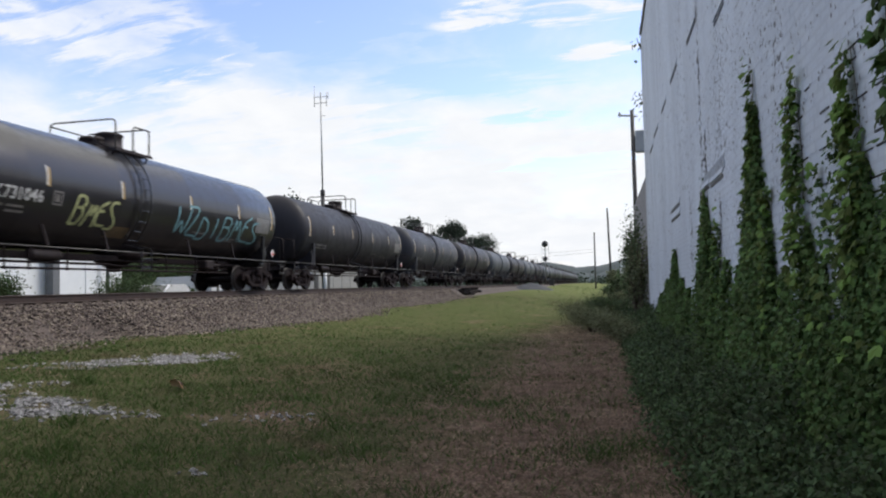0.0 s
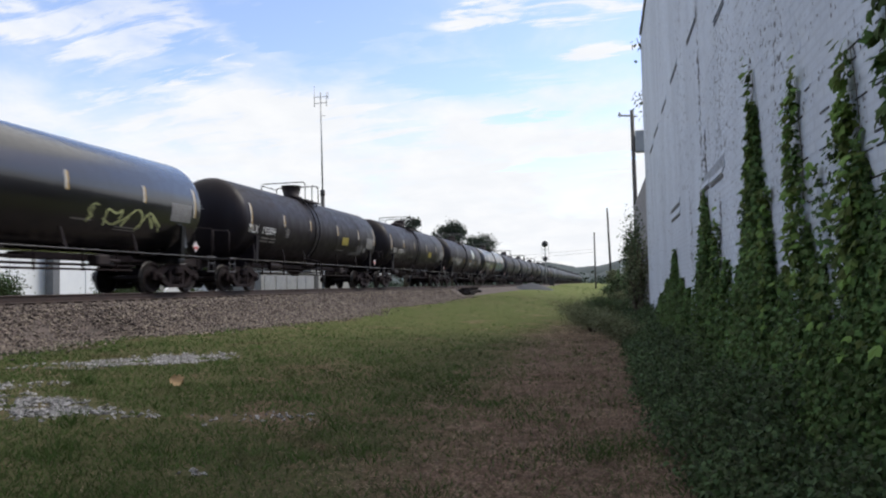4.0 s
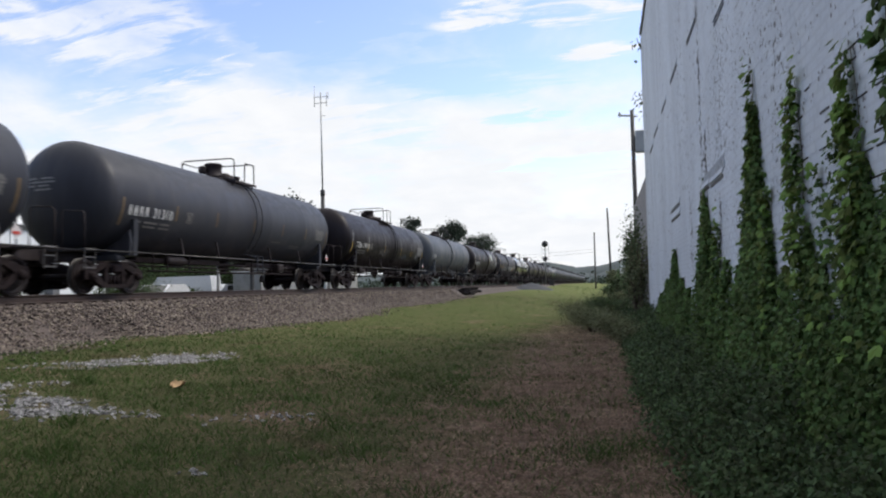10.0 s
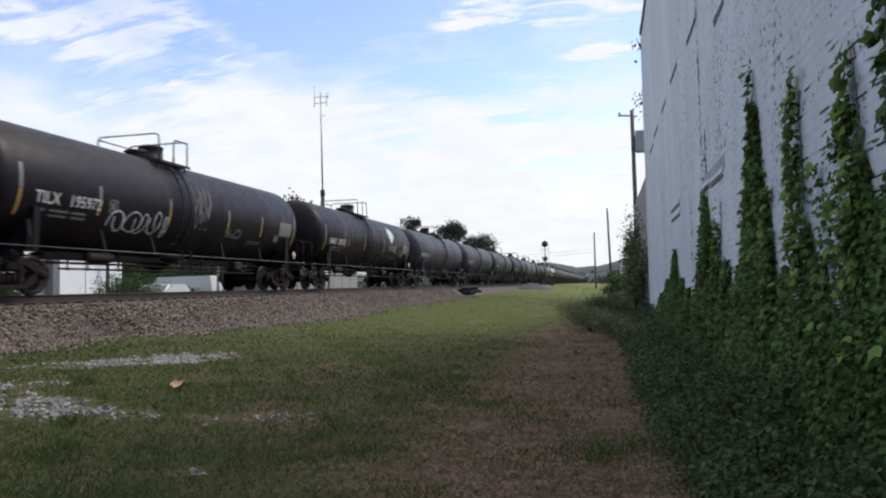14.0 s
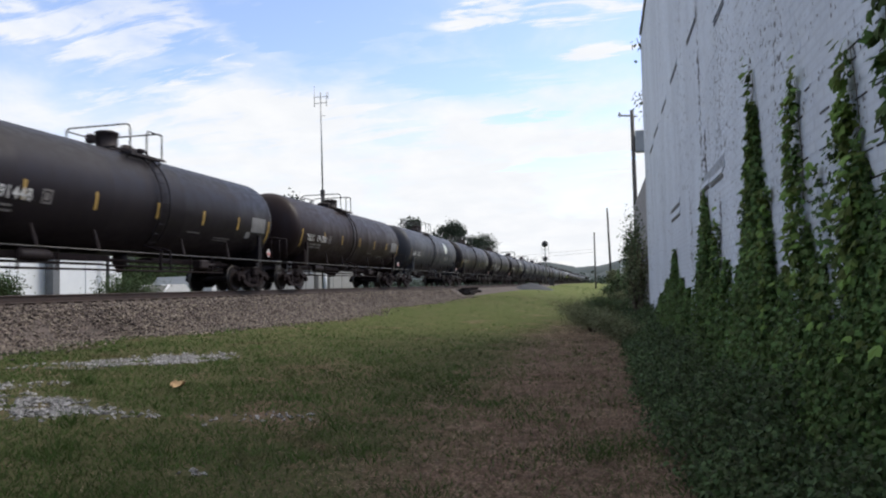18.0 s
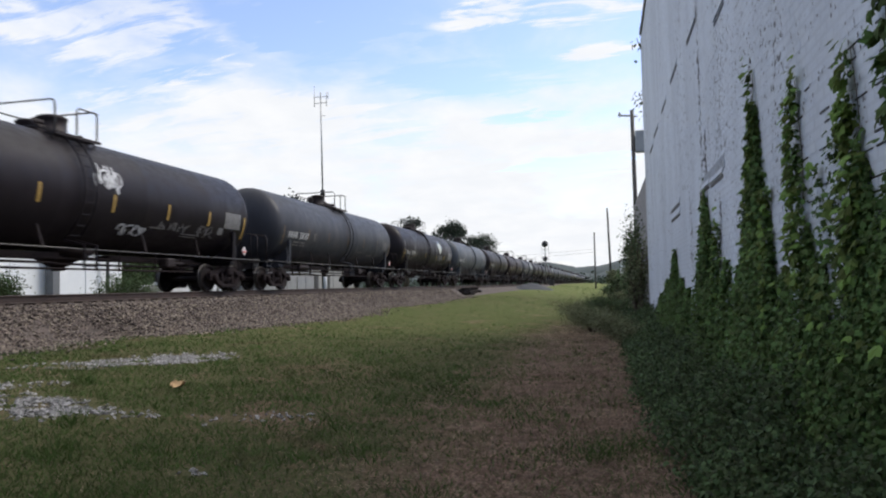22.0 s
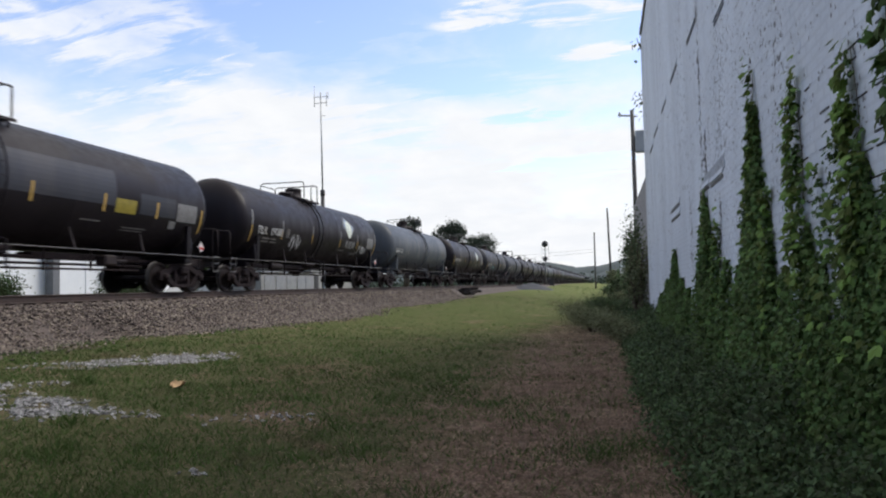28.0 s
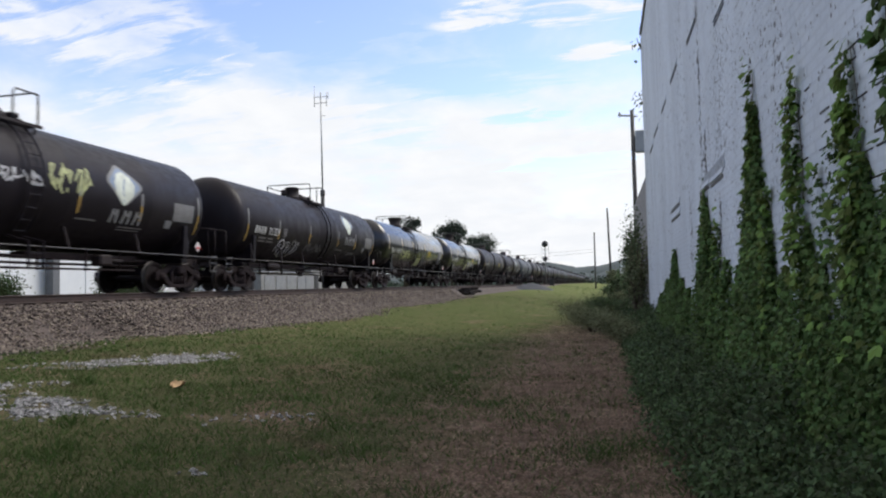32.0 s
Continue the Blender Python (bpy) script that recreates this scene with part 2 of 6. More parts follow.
# ---- geometry helpers ----
class Geo:
    """Collects vertices and faces of one mesh."""

    def __init__(self):
        self.v, self.f, self.s = [], [], []

    def add(self, vs, fs, smooth=False):
        n = len(self.v)
        self.v += [tuple(p) for p in vs]
        self.f += [tuple(i + n for i in q) for q in fs]
        self.s += [smooth] * len(fs)
        return self

    def box(self, c, size, b=0.0, m=None):
        """A box with chamfered edges along its longest sides."""
        x, y, z = (s / 2 for s in size)
        b = min(b, x * 0.9, y * 0.9, z * 0.9)
        if b <= 0:
            vs = [(sx * x, sy * y, sz * z) for sx in (-1, 1) for sy in (-1, 1) for sz in (-1, 1)]
            fs = [(0, 1, 3, 2), (4, 6, 7, 5), (0, 4, 5, 1), (2, 3, 7, 6), (0, 2, 6, 4), (1, 5, 7, 3)]
        else:
            ring = [(x - b, -y), (x, -y + b), (x, y - b), (x - b, y), (-x + b, y), (-x, y - b), (-x, -y + b), (-x + b, -y)]
            k = 1 - b / max(x, y)
            vs = [(p[0] * k, p[1] * k, -z) for p in ring] + [(*p, -z + b) for p in ring] + [(*p, z - b) for p in ring] + [(p[0] * k, p[1] * k, z) for p in ring]
            fs = [tuple(range(7, -1, -1)), tuple(range(24, 32))]
            for r in range(3):
                fs += [(r * 8 + i, r * 8 + (i + 1) % 8, r * 8 + 8 + (i + 1) % 8, r * 8 + 8 + i) for i in range(8)]
        m = m or Matrix()
        return self.add([m @ Vector(p) + Vector(c) for p in vs], fs)

    def tube(self, pts, r, seg=6, close=False, r1=None):
        """A round bar along a line of points."""
        pts = [Vector(p) for p in pts]
        n, vs, fs = len(pts), [], []
        r1 = r if r1 is None else r1
        side = None
        for i, p in enumerate(pts):
            d = (pts[min(i + 1, n - 1)] - pts[max(i - 1, 0)]).normalized()
            if side is None:
                side = d.orthogonal().normalized()
            side = (side - d * side.dot(d)).normalized()
            up_ = d.cross(side)
            rr = r + (r1 - r) * i / max(1, n - 1)
            vs += [p + (side * math.cos(a) + up_ * math.sin(a)) * rr for a in (2 * math.pi * j / seg for j in range(seg))]
        for i in range(n - 1):
            fs += [(i * seg + j, i * seg + (j + 1) % seg, (i + 1) * seg + (j + 1) % seg, (i + 1) * seg + j) for j in range(seg)]
        fs += [tuple(range(seg - 1, -1, -1)), tuple(range((n - 1) * seg, n * seg))]
        return self.add(vs, fs, seg > 5)

    def lathe(self, prof, origin=(0, 0, 0), axis="z", seg=16, smooth=True):
        """Turns (radius, height) pairs round an axis."""
        vs, fs, n = [], [], len(prof)
        for r, h in prof:
            for j in range(seg):
                a = 2 * math.pi * j / seg
                c, s = r * math.cos(a), r * math.sin(a)
                p = {"z": (c, s, h), "y": (s, h, c), "x": (h, c, s)}[axis]
                vs.append(Vector(p) + Vector(origin))
        for i in range(n - 1):
            fs += [(i * seg + j, i * seg + (j + 1) % seg, (i + 1) * seg + (j + 1) % seg, (i + 1) * seg + j) for j in range(seg)]
        fs += [tuple(range(seg - 1, -1, -1)), tuple(range((n - 1) * seg, n * seg))]
        return self.add(vs, fs, smooth)

    def prism(self, poly, z0, z1, axis="z"):
        """A flat outline pushed out along an axis: poly in the other two axes."""
        n = len(poly)
        put = {"z": lambda a, b, h: (a, b, h), "x": lambda a, b, h: (h, a, b), "y": lambda a, b, h: (a, h, b)}[axis]
        vs = [put(*p, z0) for p in poly] + [put(*p, z1) for p in poly]
        fs = [tuple(range(n - 1, -1, -1)), tuple(range(n, 2 * n))] + [(i, (i + 1) % n, n + (i + 1) % n, n + i) for i in range(n)]
        return self.add(vs, fs)

    def mesh(self, name, mat):
        me = bpy.data.meshes.new(name)
        me.from_pydata(self.v, [], self.f)
        me.polygons.foreach_set("use_smooth", self.s)
        me.materials.append(mat)
        me.update()
        return me


def part(name, geo, mat, parent, label=""):
    """Links one mesh object under a thing or a part."""
    ob = new(name, geo.mesh(name, mat) if isinstance(geo, Geo) else geo)
    ob.parent = parent
    return tagged(ob, label=label)


def thing(name, geo, mat, m=None, **tags):
    ob = new(name, geo.mesh(name, mat) if geo is not None else None)
    if m is not None:
        ob.matrix_basis = m
    return tagged(ob, **tags)


def soup(name, verts, faces, mat, smooth=False):
    """A large mesh from numpy arrays: verts (n, 3), faces (m, 3 or 4)."""
    me = bpy.data.meshes.new(name)
    k = faces.shape[1]
    me.vertices.add(len(verts))
    me.vertices.foreach_set("co", np.ascontiguousarray(verts, dtype=np.float32).ravel())
    me.loops.add(faces.size)
    me.loops.foreach_set("vertex_index", np.ascontiguousarray(faces, dtype=np.int32).ravel())
    me.polygons.add(len(faces))
    me.polygons.foreach_set("loop_start", np.arange(0, faces.size, k, dtype=np.int32))
    me.polygons.foreach_set("use_smooth", [smooth] * len(faces))
    me.materials.append(mat)
    me.update(calc_edges=True)
    me.validate()
    return me


rng = np.random.default_rng(7)


def wave(x, y, k, seed=0.0):
    """Smooth numpy noise in about -1..1."""
    return (np.sin(x * k * 1.0 + y * k * 0.7 + seed) + np.sin(x * k * -1.7 + y * k * 1.3 + seed * 2.1) + np.sin(x * k * 0.6 - y * k * 2.3 + seed * 3.7)
            + 0.5 * np.sin(x * k * 3.9 + y * k * 3.1 + seed * 1.3)) / 3.2


# ---- ground ----
WALL_X = 1.3


def smooth01(t):
    t = np.clip(t, 0.0, 1.0)
    return t * t * (3 - 2 * t)


def ground_z(x, y):
    """Height of the lawn: it climbs from the wall to the railway, and stands level behind it."""
    x, y = np.asarray(x, float), np.asarray(y, float)
    z = 0.40 * smooth01(-x / 10.5)
    z = z + 0.30 * smooth01((y - 30) / 60.0) * smooth01((-x - 1) / 8.0) + 0.5 * smooth01((y - 60) / 160.0)
    z = z + 0.02 * wave(x, y, 0.9) * smooth01((40 - np.abs(y)) / 20)
    return z


def axis_steps(lo, hi, fine_lo, fine_hi, step):
    near = list(np.arange(fine_lo, fine_hi, step))
    left, right, d = [], [], step
    a = fine_lo
    while a > lo:
        d *= 1.35
        a -= d
        left.append(a)
    b, d = fine_hi, step
    while b < hi:
        right.append(b)
        d *= 1.35
        b += d
    return np.array(left[::-1] + near + right + [b])


gx, gy = axis_steps(-2500, 2500, -14, 6, 0.35), axis_steps(-600, 3500, -6, 60, 0.5)
GX, GY = np.meshgrid(gx, gy)
gv = np.stack([GX, GY, ground_z(GX, GY)], -1).reshape(-1, 3)
ix = np.arange(len(gx) - 1)[None, :] + (np.arange(len(gy) - 1) * len(gx))[:, None]
gf = np.stack([ix, ix + 1, ix + 1 + len(gx), ix + len(gx)], -1).reshape(-1, 4)


def ground_material():
    m = bpy.data.materials.new("lawn_soil")
    m.use_nodes = True
    nt = m.node_tree
    bs = nt.nodes["Principled BSDF"]
    co_ = nt.nodes.new("ShaderNodeTexCoord").outputs["Object"]
    sx = nt.nodes.new("ShaderNodeSeparateXYZ")
    nt.links.new(co_, sx.inputs[0])
    big, mid, fine = noise_tex(nt, co_, 0.35, 4), noise_tex(nt, co_, 2.2, 5, 0.65), noise_tex(nt, co_, 28, 4, 0.7)
    green = mix(nt, ramp(nt, fine, 0.3, 0.7), (0.058, 0.057, 0.030), (0.110, 0.106, 0.056))
    straw = mix(nt, ramp(nt, fine, 0.3, 0.7), (0.075, 0.066, 0.036), (0.16, 0.145, 0.078))
    dirt = mix(nt, ramp(nt, fine, 0.35, 0.7), (0.108, 0.072, 0.056), (0.300, 0.205, 0.160))
    dirt = mix(nt, ramp(nt, noise_tex(nt, co_, 5.0, 5, 0.7), 0.42, 0.66, 0.0, 0.8), dirt, mix(nt, ramp(nt, fine, 0.3, 0.7), (0.036, 0.025, 0.020), (0.090, 0.061, 0.049)))
    col = mix(nt, ramp(nt, mid, 0.48, 0.74, 0.0, 0.5), green, straw)
    col = mix(nt, ramp(nt, mth(nt, "ADD", big, mth(nt, "MULTIPLY", mid, 0.5)), 0.75, 0.93, 0.0, 0.7), col, dirt)
    # drier, yellower grass in the open beyond the mill, its far part coloured as sunlit
    dry = mth(nt, "MULTIPLY", ramp(nt, mth(nt, "ADD", sx.outputs[1], mth(nt, "MULTIPLY", mth(nt, "SUBTRACT", big, 0.5), 16.0)), 7.0, 24.0), 0.9)
    col = mix(nt, dry, col, mix(nt, ramp(nt, fine, 0.3, 0.7), (0.054, 0.072, 0.024), (0.094, 0.105, 0.042)))
    # far out, the sun's brightness is put into a lighter grass colour
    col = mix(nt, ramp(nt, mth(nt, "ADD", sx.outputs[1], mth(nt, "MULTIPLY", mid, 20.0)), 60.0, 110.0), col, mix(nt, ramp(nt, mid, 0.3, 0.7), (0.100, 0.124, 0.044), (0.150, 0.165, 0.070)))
    col = mix(nt, mth(nt, "MULTIPLY", dry, ramp(nt, noise_tex(nt, co_, 0.8, 4, 0.6), 0.52, 0.68, 0.0, 0.55)), col, dirt)
    # worn strip of leaf litter beside the wall
    edge = mth(nt, "ADD", sx.outputs[0], mth(nt, "MULTIPLY", mth(nt, "SUBTRACT", mid, 0.5), 2.6))
    edge = mth(nt, "ADD", edge, mth(nt, "MULTIPLY", mth(nt, "SUBTRACT", big, 0.5), 2.0))
    strip = mth(nt, "MULTIPLY", ramp(nt, edge, -2.6, -1.0), ramp(nt, sx.outputs[1], 34.0, 14.0))
    col = mix(nt, mth(nt, "MULTIPLY", strip, 0.9), col, dirt)
    nt.links.new(col, bs.inputs["Base Color"])
    bs.inputs["Roughness"].default_value, bs.inputs["Specular IOR Level"].default_value = 0.95, 0.02
    b = nt.nodes.new("ShaderNodeBump")
    b.inputs["Strength"].default_value, b.inputs["Distance"].default_value = 0.7, 0.04
    nt.links.new(fine, b.inputs["Height"])
    nt.links.new(b.outputs[0], bs.inputs["Normal"])
    return m


M_GROUND = ground_material()
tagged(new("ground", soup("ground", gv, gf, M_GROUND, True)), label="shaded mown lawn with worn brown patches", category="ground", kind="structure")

# ---- railway ----
TIE_Z = RAIL_Z - 0.19


def toe_x(y):
    """Where the ballast meets the grass."""
    y = np.asarray(y, float)
    return np.interp(y, [5, 10.5, 11.5, 12.8, 14.1, 15, 17.3, 19.7, 21.4, 26, 31, 33.7, 39.3, 48.8, 59.6, 73, 107, 157, 300],
                     [-11.2, -10.8, -10.9, -11.4, -11.2, -10.3, -10.15, -10.0, -9.4, -9.4, -11.0, -11.3, -10.4, -11.0, -10.6, -10.0, -8.8, -9.2, -11.0]) + 0.12 * wave(y, 0 * y, 1.1, 2.0)


def ballast_z(x, y):
    """Top of the ballast across the bed."""
    t = toe_x(y)
    lift = smooth01((t - x) / (t + 12.55))
    lawn = ground_z(x, y)
    top = TIE_Z - 0.07
    far = smooth01((x - (RAIL_X - 4.6)) / 2.6)
    return lawn - 0.06 + (top - lawn + 0.06) * np.where(x > RAIL_X, lift, far)


by = axis_steps(-400, 2600, -8, 70, 0.6)
bx = np.array([0.25, 0.0, -0.3, -0.7, -1.1, -1.5, -1.9, -2.3, -2.7, -3.1])
rows_ = []
for y_ in by:
    t_ = float(toe_x(y_))
    xs = [t_ + d for d in bx] + [RAIL_X + 1.0, RAIL_X, RAIL_X - 2.0, RAIL_X - 2.9, RAIL_X - 3.6, RAIL_X - 4.6]
    rows_.append([(x_, y_, float(ballast_z(np.array(x_), np.array(y_)))) for x_ in xs])
bn = len(rows_[0])
bv = np.array(rows_).reshape(-1, 3)
ix = np.arange(bn - 1)[None, :] + (np.arange(len(by) - 1) * bn)[:, None]
bf = np.stack([ix, ix + bn, ix + bn + 1, ix + 1], -1).reshape(-1, 4)
M_BED = material("ballast_bed", (0.078, 0.060, 0.053), 0.95, vary=0.45, scale=7, second=(0.04, 0.033, 0.03), amount=0.7, bump=1.0, bump_scale=16)
tagged(new("ballast_bed", soup("ballast_bed", bv, bf, M_BED, True)), label="brown crushed stone ballast under the railway track", category="ballast", kind="structure")

# rails
track = thing("railway_track", None, None, label="rusty steel rails on dark wooden ties", category="railway track", kind="structure")
RAIL = [(-0.075, -0.19), (0.075, -0.19), (0.075, -0.175), (0.012, -0.16), (0.01, -0.045), (0.036, -0.034), (0.036, -0.006), (0.028, 0.0),
        (-0.028, 0.0), (-0.036, -0.006), (-0.036, -0.034), (-0.01, -0.045), (-0.012, -0.16), (-0.075, -0.175)]
for side in (1, -1):
    g = Geo()
    ys = [-300, 0, 100, 400, 1200, 2500]
    for a, b in zip(ys[:-1], ys[1:]):
        g.prism([(RAIL_X + side * 0.7535 + p[0], RAIL_Z + p[1]) for p in RAIL], a, b, "y")
    part("rail", g, M_STEEL, track, "rusty steel rail")
    part("rail_head", Geo().box((RAIL_X + side * 0.7535, 1000, RAIL_Z + 0.0015), (0.05, 2600, 0.005)), M_SHINE, track, "polished running surface")

# ---- the train ----
TR, TC = 1.53, 2.62          # tank radius and the height of its axis above the rail
HALF, HEAD = 7.82, 0.70       # half length with heads, depth of a head


def tank_mesh(rings=True):
    prof = [(0.02, -HALF)]
    for i in range(1, 9):
        a = math.pi / 2 * i / 8
        prof.append((TR * math.sin(a), -HALF + HEAD * (1 - math.cos(a))))
    for y in (-4.7, -1.6, 1.6, 4.7) if rings else ():
        prof += [(TR, y - 0.05), (TR + 0.0018, y - 0.02), (TR + 0.0018, y + 0.02), (TR, y + 0.05)]
    prof += [(r, -y) for r, y in prof[8::-1]]
    return Geo().lathe(prof, (0, 0, TC), "y", 48)


TANK_GEO = {True: tank_mesh(), False: tank_mesh(False)}
TANK_MESH = {k: TANK_GEO[k != "gloss"].mesh("tank", m) for k, m in TANK.items()}


def skin(y, z, lift=0.006):
    """A point on the side of the tank that faces the lawn, z as height above the rail along the curve."""
    a = (z - TC) / TR
    return ((TR + lift) * math.cos(a), y, TC + (TR + lift) * math.sin(a))


def decal(g, y0, y1, z0, z1, slant=0.0, lift=0.006):
    n = max(1, int(abs(z1 - z0) / 0.12))
    vs = []
    for i in range(n + 1):
        z = z0 + (z1 - z0) * i / n
        vs += [skin(y0 + slant * i / n, z, lift), skin(y1 + slant * i / n, z, lift)]
    return g.add(vs, [(2 * i, 2 * i + 1, 2 * i + 3, 2 * i + 2) for i in range(n)])


def poly_decal(g, pts, lift=0.006):
    """A filled outline laid on the curved side, in rings from its middle."""
    edge = []
    for a, b in zip(pts, pts[1:] + pts[:1]):
        k = max(1, int(math.hypot(b[0] - a[0], b[1] - a[1]) / 0.1))
        edge += [(a[0] + (b[0] - a[0]) * i / k, a[1] + (b[1] - a[1]) * i / k) for i in range(k)]
    c = (sum(p[0] for p in edge) / len(edge), sum(p[1] for p in edge) / len(edge))
    n, rings = len(edge), 6
    vs = [skin(*c, lift)]
    for r in range(1, rings + 1):
        vs += [skin(c[0] + (p[0] - c[0]) * r / rings, c[1] + (p[1] - c[1]) * r / rings, lift) for p in edge]
    fs = [(0, 1 + i, 1 + (i + 1) % n) for i in range(n)]
    for r in range(rings - 1):
        fs += [(1 + r * n + i, 1 + (r + 1) * n + i, 1 + (r + 1) * n + (i + 1) % n, 1 + r * n + (i + 1) % n) for i in range(n)]
    return g.add(vs, fs)


def ribbon(g, pts, w, lift=0.009):
    """A sprayed stroke along (y, z) points."""
    n, vs = len(pts), []
    for i, (y, z) in enumerate(pts):
        a, b = pts[max(0, i - 1)], pts[min(n - 1, i + 1)]
        d = math.hypot(b[0] - a[0], b[1] - a[1]) or 1.0
        ny, nz = -(b[1] - a[1]) / d * w / 2, (b[0] - a[0]) / d * w / 2
        vs += [skin(y + ny, z + nz, lift), skin(y - ny, z - nz, lift)]
    return g.add(vs, [(2 * i, 2 * i + 1, 2 * i + 3, 2 * i + 2) for i in range(n - 1)])


def scribble(g, y0, y1, z0, z1, seed, letters=5, w=0.06, loops=False):
    """Sprayed strokes with no words in them."""
    r = random.Random(seed)
    step = (y1 - y0) / letters
    for i in range(letters):
        ya = y0 + i * step
        if loops:
            cy, cz = ya + step * r.uniform(0.3, 0.7), (z0 + z1) / 2 + (z1 - z0) * r.uniform(-0.1, 0.1)
            wide_, high_ = step * r.uniform(0.25, 0.6), (z1 - z0) * r.uniform(0.3, 0.5)
            pts = [(cy + math.sin(a) * wide_ + 0.15 * math.sin(a * 0.5 + i), cz + math.cos(a * r.choice((1.0, 1.0, 0.97))) * high_) for a in (j * 0.35 - 2.2 for j in range(22))]
        else:
            keys = [(ya + r.uniform(-0.2, 1.3) * step, z0 + (z1 - z0) * h) for h in r.sample([0.0, 0.3, 0.6, 0.85, 1.0, 0.05, 0.95, 0.45], 7)]
            pts = []
            for a, b, c in zip(keys[:-2], keys[1:-1], keys[2:]):
                p, q = ((a[0] + b[0]) / 2, (a[1] + b[1]) / 2), ((b[0] + c[0]) / 2, (b[1] + c[1]) / 2)
                for j in range(6):
                    s = j / 6
                    pts.append(((1 - s) ** 2 * p[0] + 2 * s * (1 - s) * b[0] + s * s * q[0], (1 - s) ** 2 * p[1] + 2 * s * (1 - s) * b[1] + s * s * q[1]))
            pts = [keys[0]] + pts + [keys[-1]]
        ribbon(g, pts, w * r.uniform(0.8, 1.3))
    return g


def lettering(text, size):
    """Flat letters of the built-in font: points and faces."""
    cu = bpy.data.curves.new("letters", "FONT")
    cu.body, cu.size, cu.resolution_u, cu.offset = text, size, 2, 0.006
    ob = new("letters", cu)
    dg = bpy.context.evaluated_depsgraph_get()
    me = bpy.data.meshes.new_from_object(ob.evaluated_get(dg))
    vs, fs = [tuple(v.co) for v in me.vertices], [tuple(p.vertices) for p in me.polygons]
    bpy.data.objects.remove(ob)
    bpy.data.curves.remove(cu)
    bpy.data.meshes.remove(me)
    return vs, fs


STROKES = {"B": "00 05 35 44 33 03 33 42 30 00", "M": "00 15 22 35 50", "E": "45 14 03 33 03 01 10 50", "S": "45 15 04 13 32 41 30 00", "W": "05 10 23 40 55", "Z": "05 55 00 50", "D": "00 05 34 42 30 00", "i": "20 24"}


def sprayed_word(g, word, y0, y1, z0, z1):
    """Sprayed initials in single bent strokes, filling a box on the side, each letter tilted its own way."""
    q = random.Random(word)
    step = (y1 - y0) / len(word)
    for i, c in enumerate(word):
        lean, drop, tall = q.uniform(-0.15, 0.3), q.uniform(-0.06, 0.08), q.uniform(0.9, 1.1)
        keys = [(y0 + (i + 0.05 + int(p[0]) * 0.19 + lean * int(p[1]) / 5) * step, z0 + (drop + tall * int(p[1]) / 5) * (z1 - z0)) for p in STROKES[c].split()]
        pts = [keys[0]]
        for a, b in zip(keys[:-1], keys[1:]):
            pts += [(a[0] + (b[0] - a[0]) * k / 4, a[1] + (b[1] - a[1]) * k / 4) for k in (1, 2, 3, 4)]
        smooth = [pts[0]] + [((a[0] + 2 * b[0] + c_[0]) / 4, (a[1] + 2 * b[1] + c_[1]) / 4) for a, b, c_ in zip(pts[:-2], pts[1:-1], pts[2:])] + [pts[-1]]
        ribbon(g, smooth, 0.075)
    return g


def write_on(g, text, y, z, size):
    vs, fs = lettering(text, size)
    g.add([skin(y + v[0] * 0.92, z + v[1], 0.014) for v in vs], fs)
    return max(v[0] for v in vs) * 0.92 + y if vs else y


# shared meshes of the running gear and fittings
def wheel_profile():
    return [(0.08, -0.13), (0.11, -0.12), (0.12, -0.06), (0.34, -0.035), (0.385, -0.065), (0.455, -0.065), (0.457, 0.03), (0.482, 0.045), (0.48, 0.065), (0.385, 0.065), (0.34, 0.0), (0.12, 0.03), (0.11, 0.09), (0.08, 0.1)]


g = Geo().tube([(-1.08, 0, 0), (1.08, 0, 0)], 0.08, 12)
g.lathe([(r, 0.78 - h) for r, h in wheel_profile()], (0, 0, 0), "x", 28, False)
g.lathe([(r, -0.78 + h) for r, h in wheel_profile()], (0, 0, 0), "x", 28, False)
WHEELSET = g.mesh("wheelset", M_WHEEL)
WHEELSET.materials.append(M_TREAD)
for f in WHEELSET.polygons:
    if all(math.hypot(WHEELSET.vertices[i].co.y, WHEELSET.vertices[i].co.z) > 0.45 for i in f.vertices):
        f.material_index = 1

g = Geo()
for x in (1.0, -1.0):
    g.prism([(-1.14, 0.38), (-1.14, 0.60), (-1.02, 0.68), (-0.72, 0.70), (-0.40, 0.86), (0.40, 0.86), (0.72, 0.70), (1.02, 0.68), (1.14, 0.60), (1.14, 0.38), (1.0, 0.36), (0.76, 0.50),
             (0.40, 0.70), (-0.40, 0.70), (-0.76, 0.50), (-1.0, 0.36)], x - 0.07, x + 0.07, "x")
    for s in (1, -1):
        g.prism([(s * 0.82, 0.36), (s * 0.70, 0.52), (s * 0.40, 0.27), (s * 0.44, 0.14)][::s], x - 0.08, x + 0.08, "x")
        g.box((x, s * 0.33, 0.47), (0.13, 0.14, 0.5), 0.02)
        g.box((x, s * 0.889, 0.47), (0.22, 0.26, 0.22), 0.05)
        g.lathe([(0.02, -0.06), (0.1, -0.06), (0.115, 0.0), (0.1, 0.05), (0.02, 0.07)], (x + 0.12 * (1 if x > 0 else -1), s * 0.889, 0.457), "x", 12)
    g.box((x, 0, 0.19), (0.16, 1.0, 0.1), 0.02)
    for k in (-0.16, 0.0, 0.16):
        g.tube([(x, k, 0.24), (x, k, 0.52)], 0.065, 8)
g.box((0, 0, 0.66), (2.35, 0.36, 0.24), 0.05)
g.box((0, 0, 0.84), (0.5, 0.5, 0.14), 0.03)
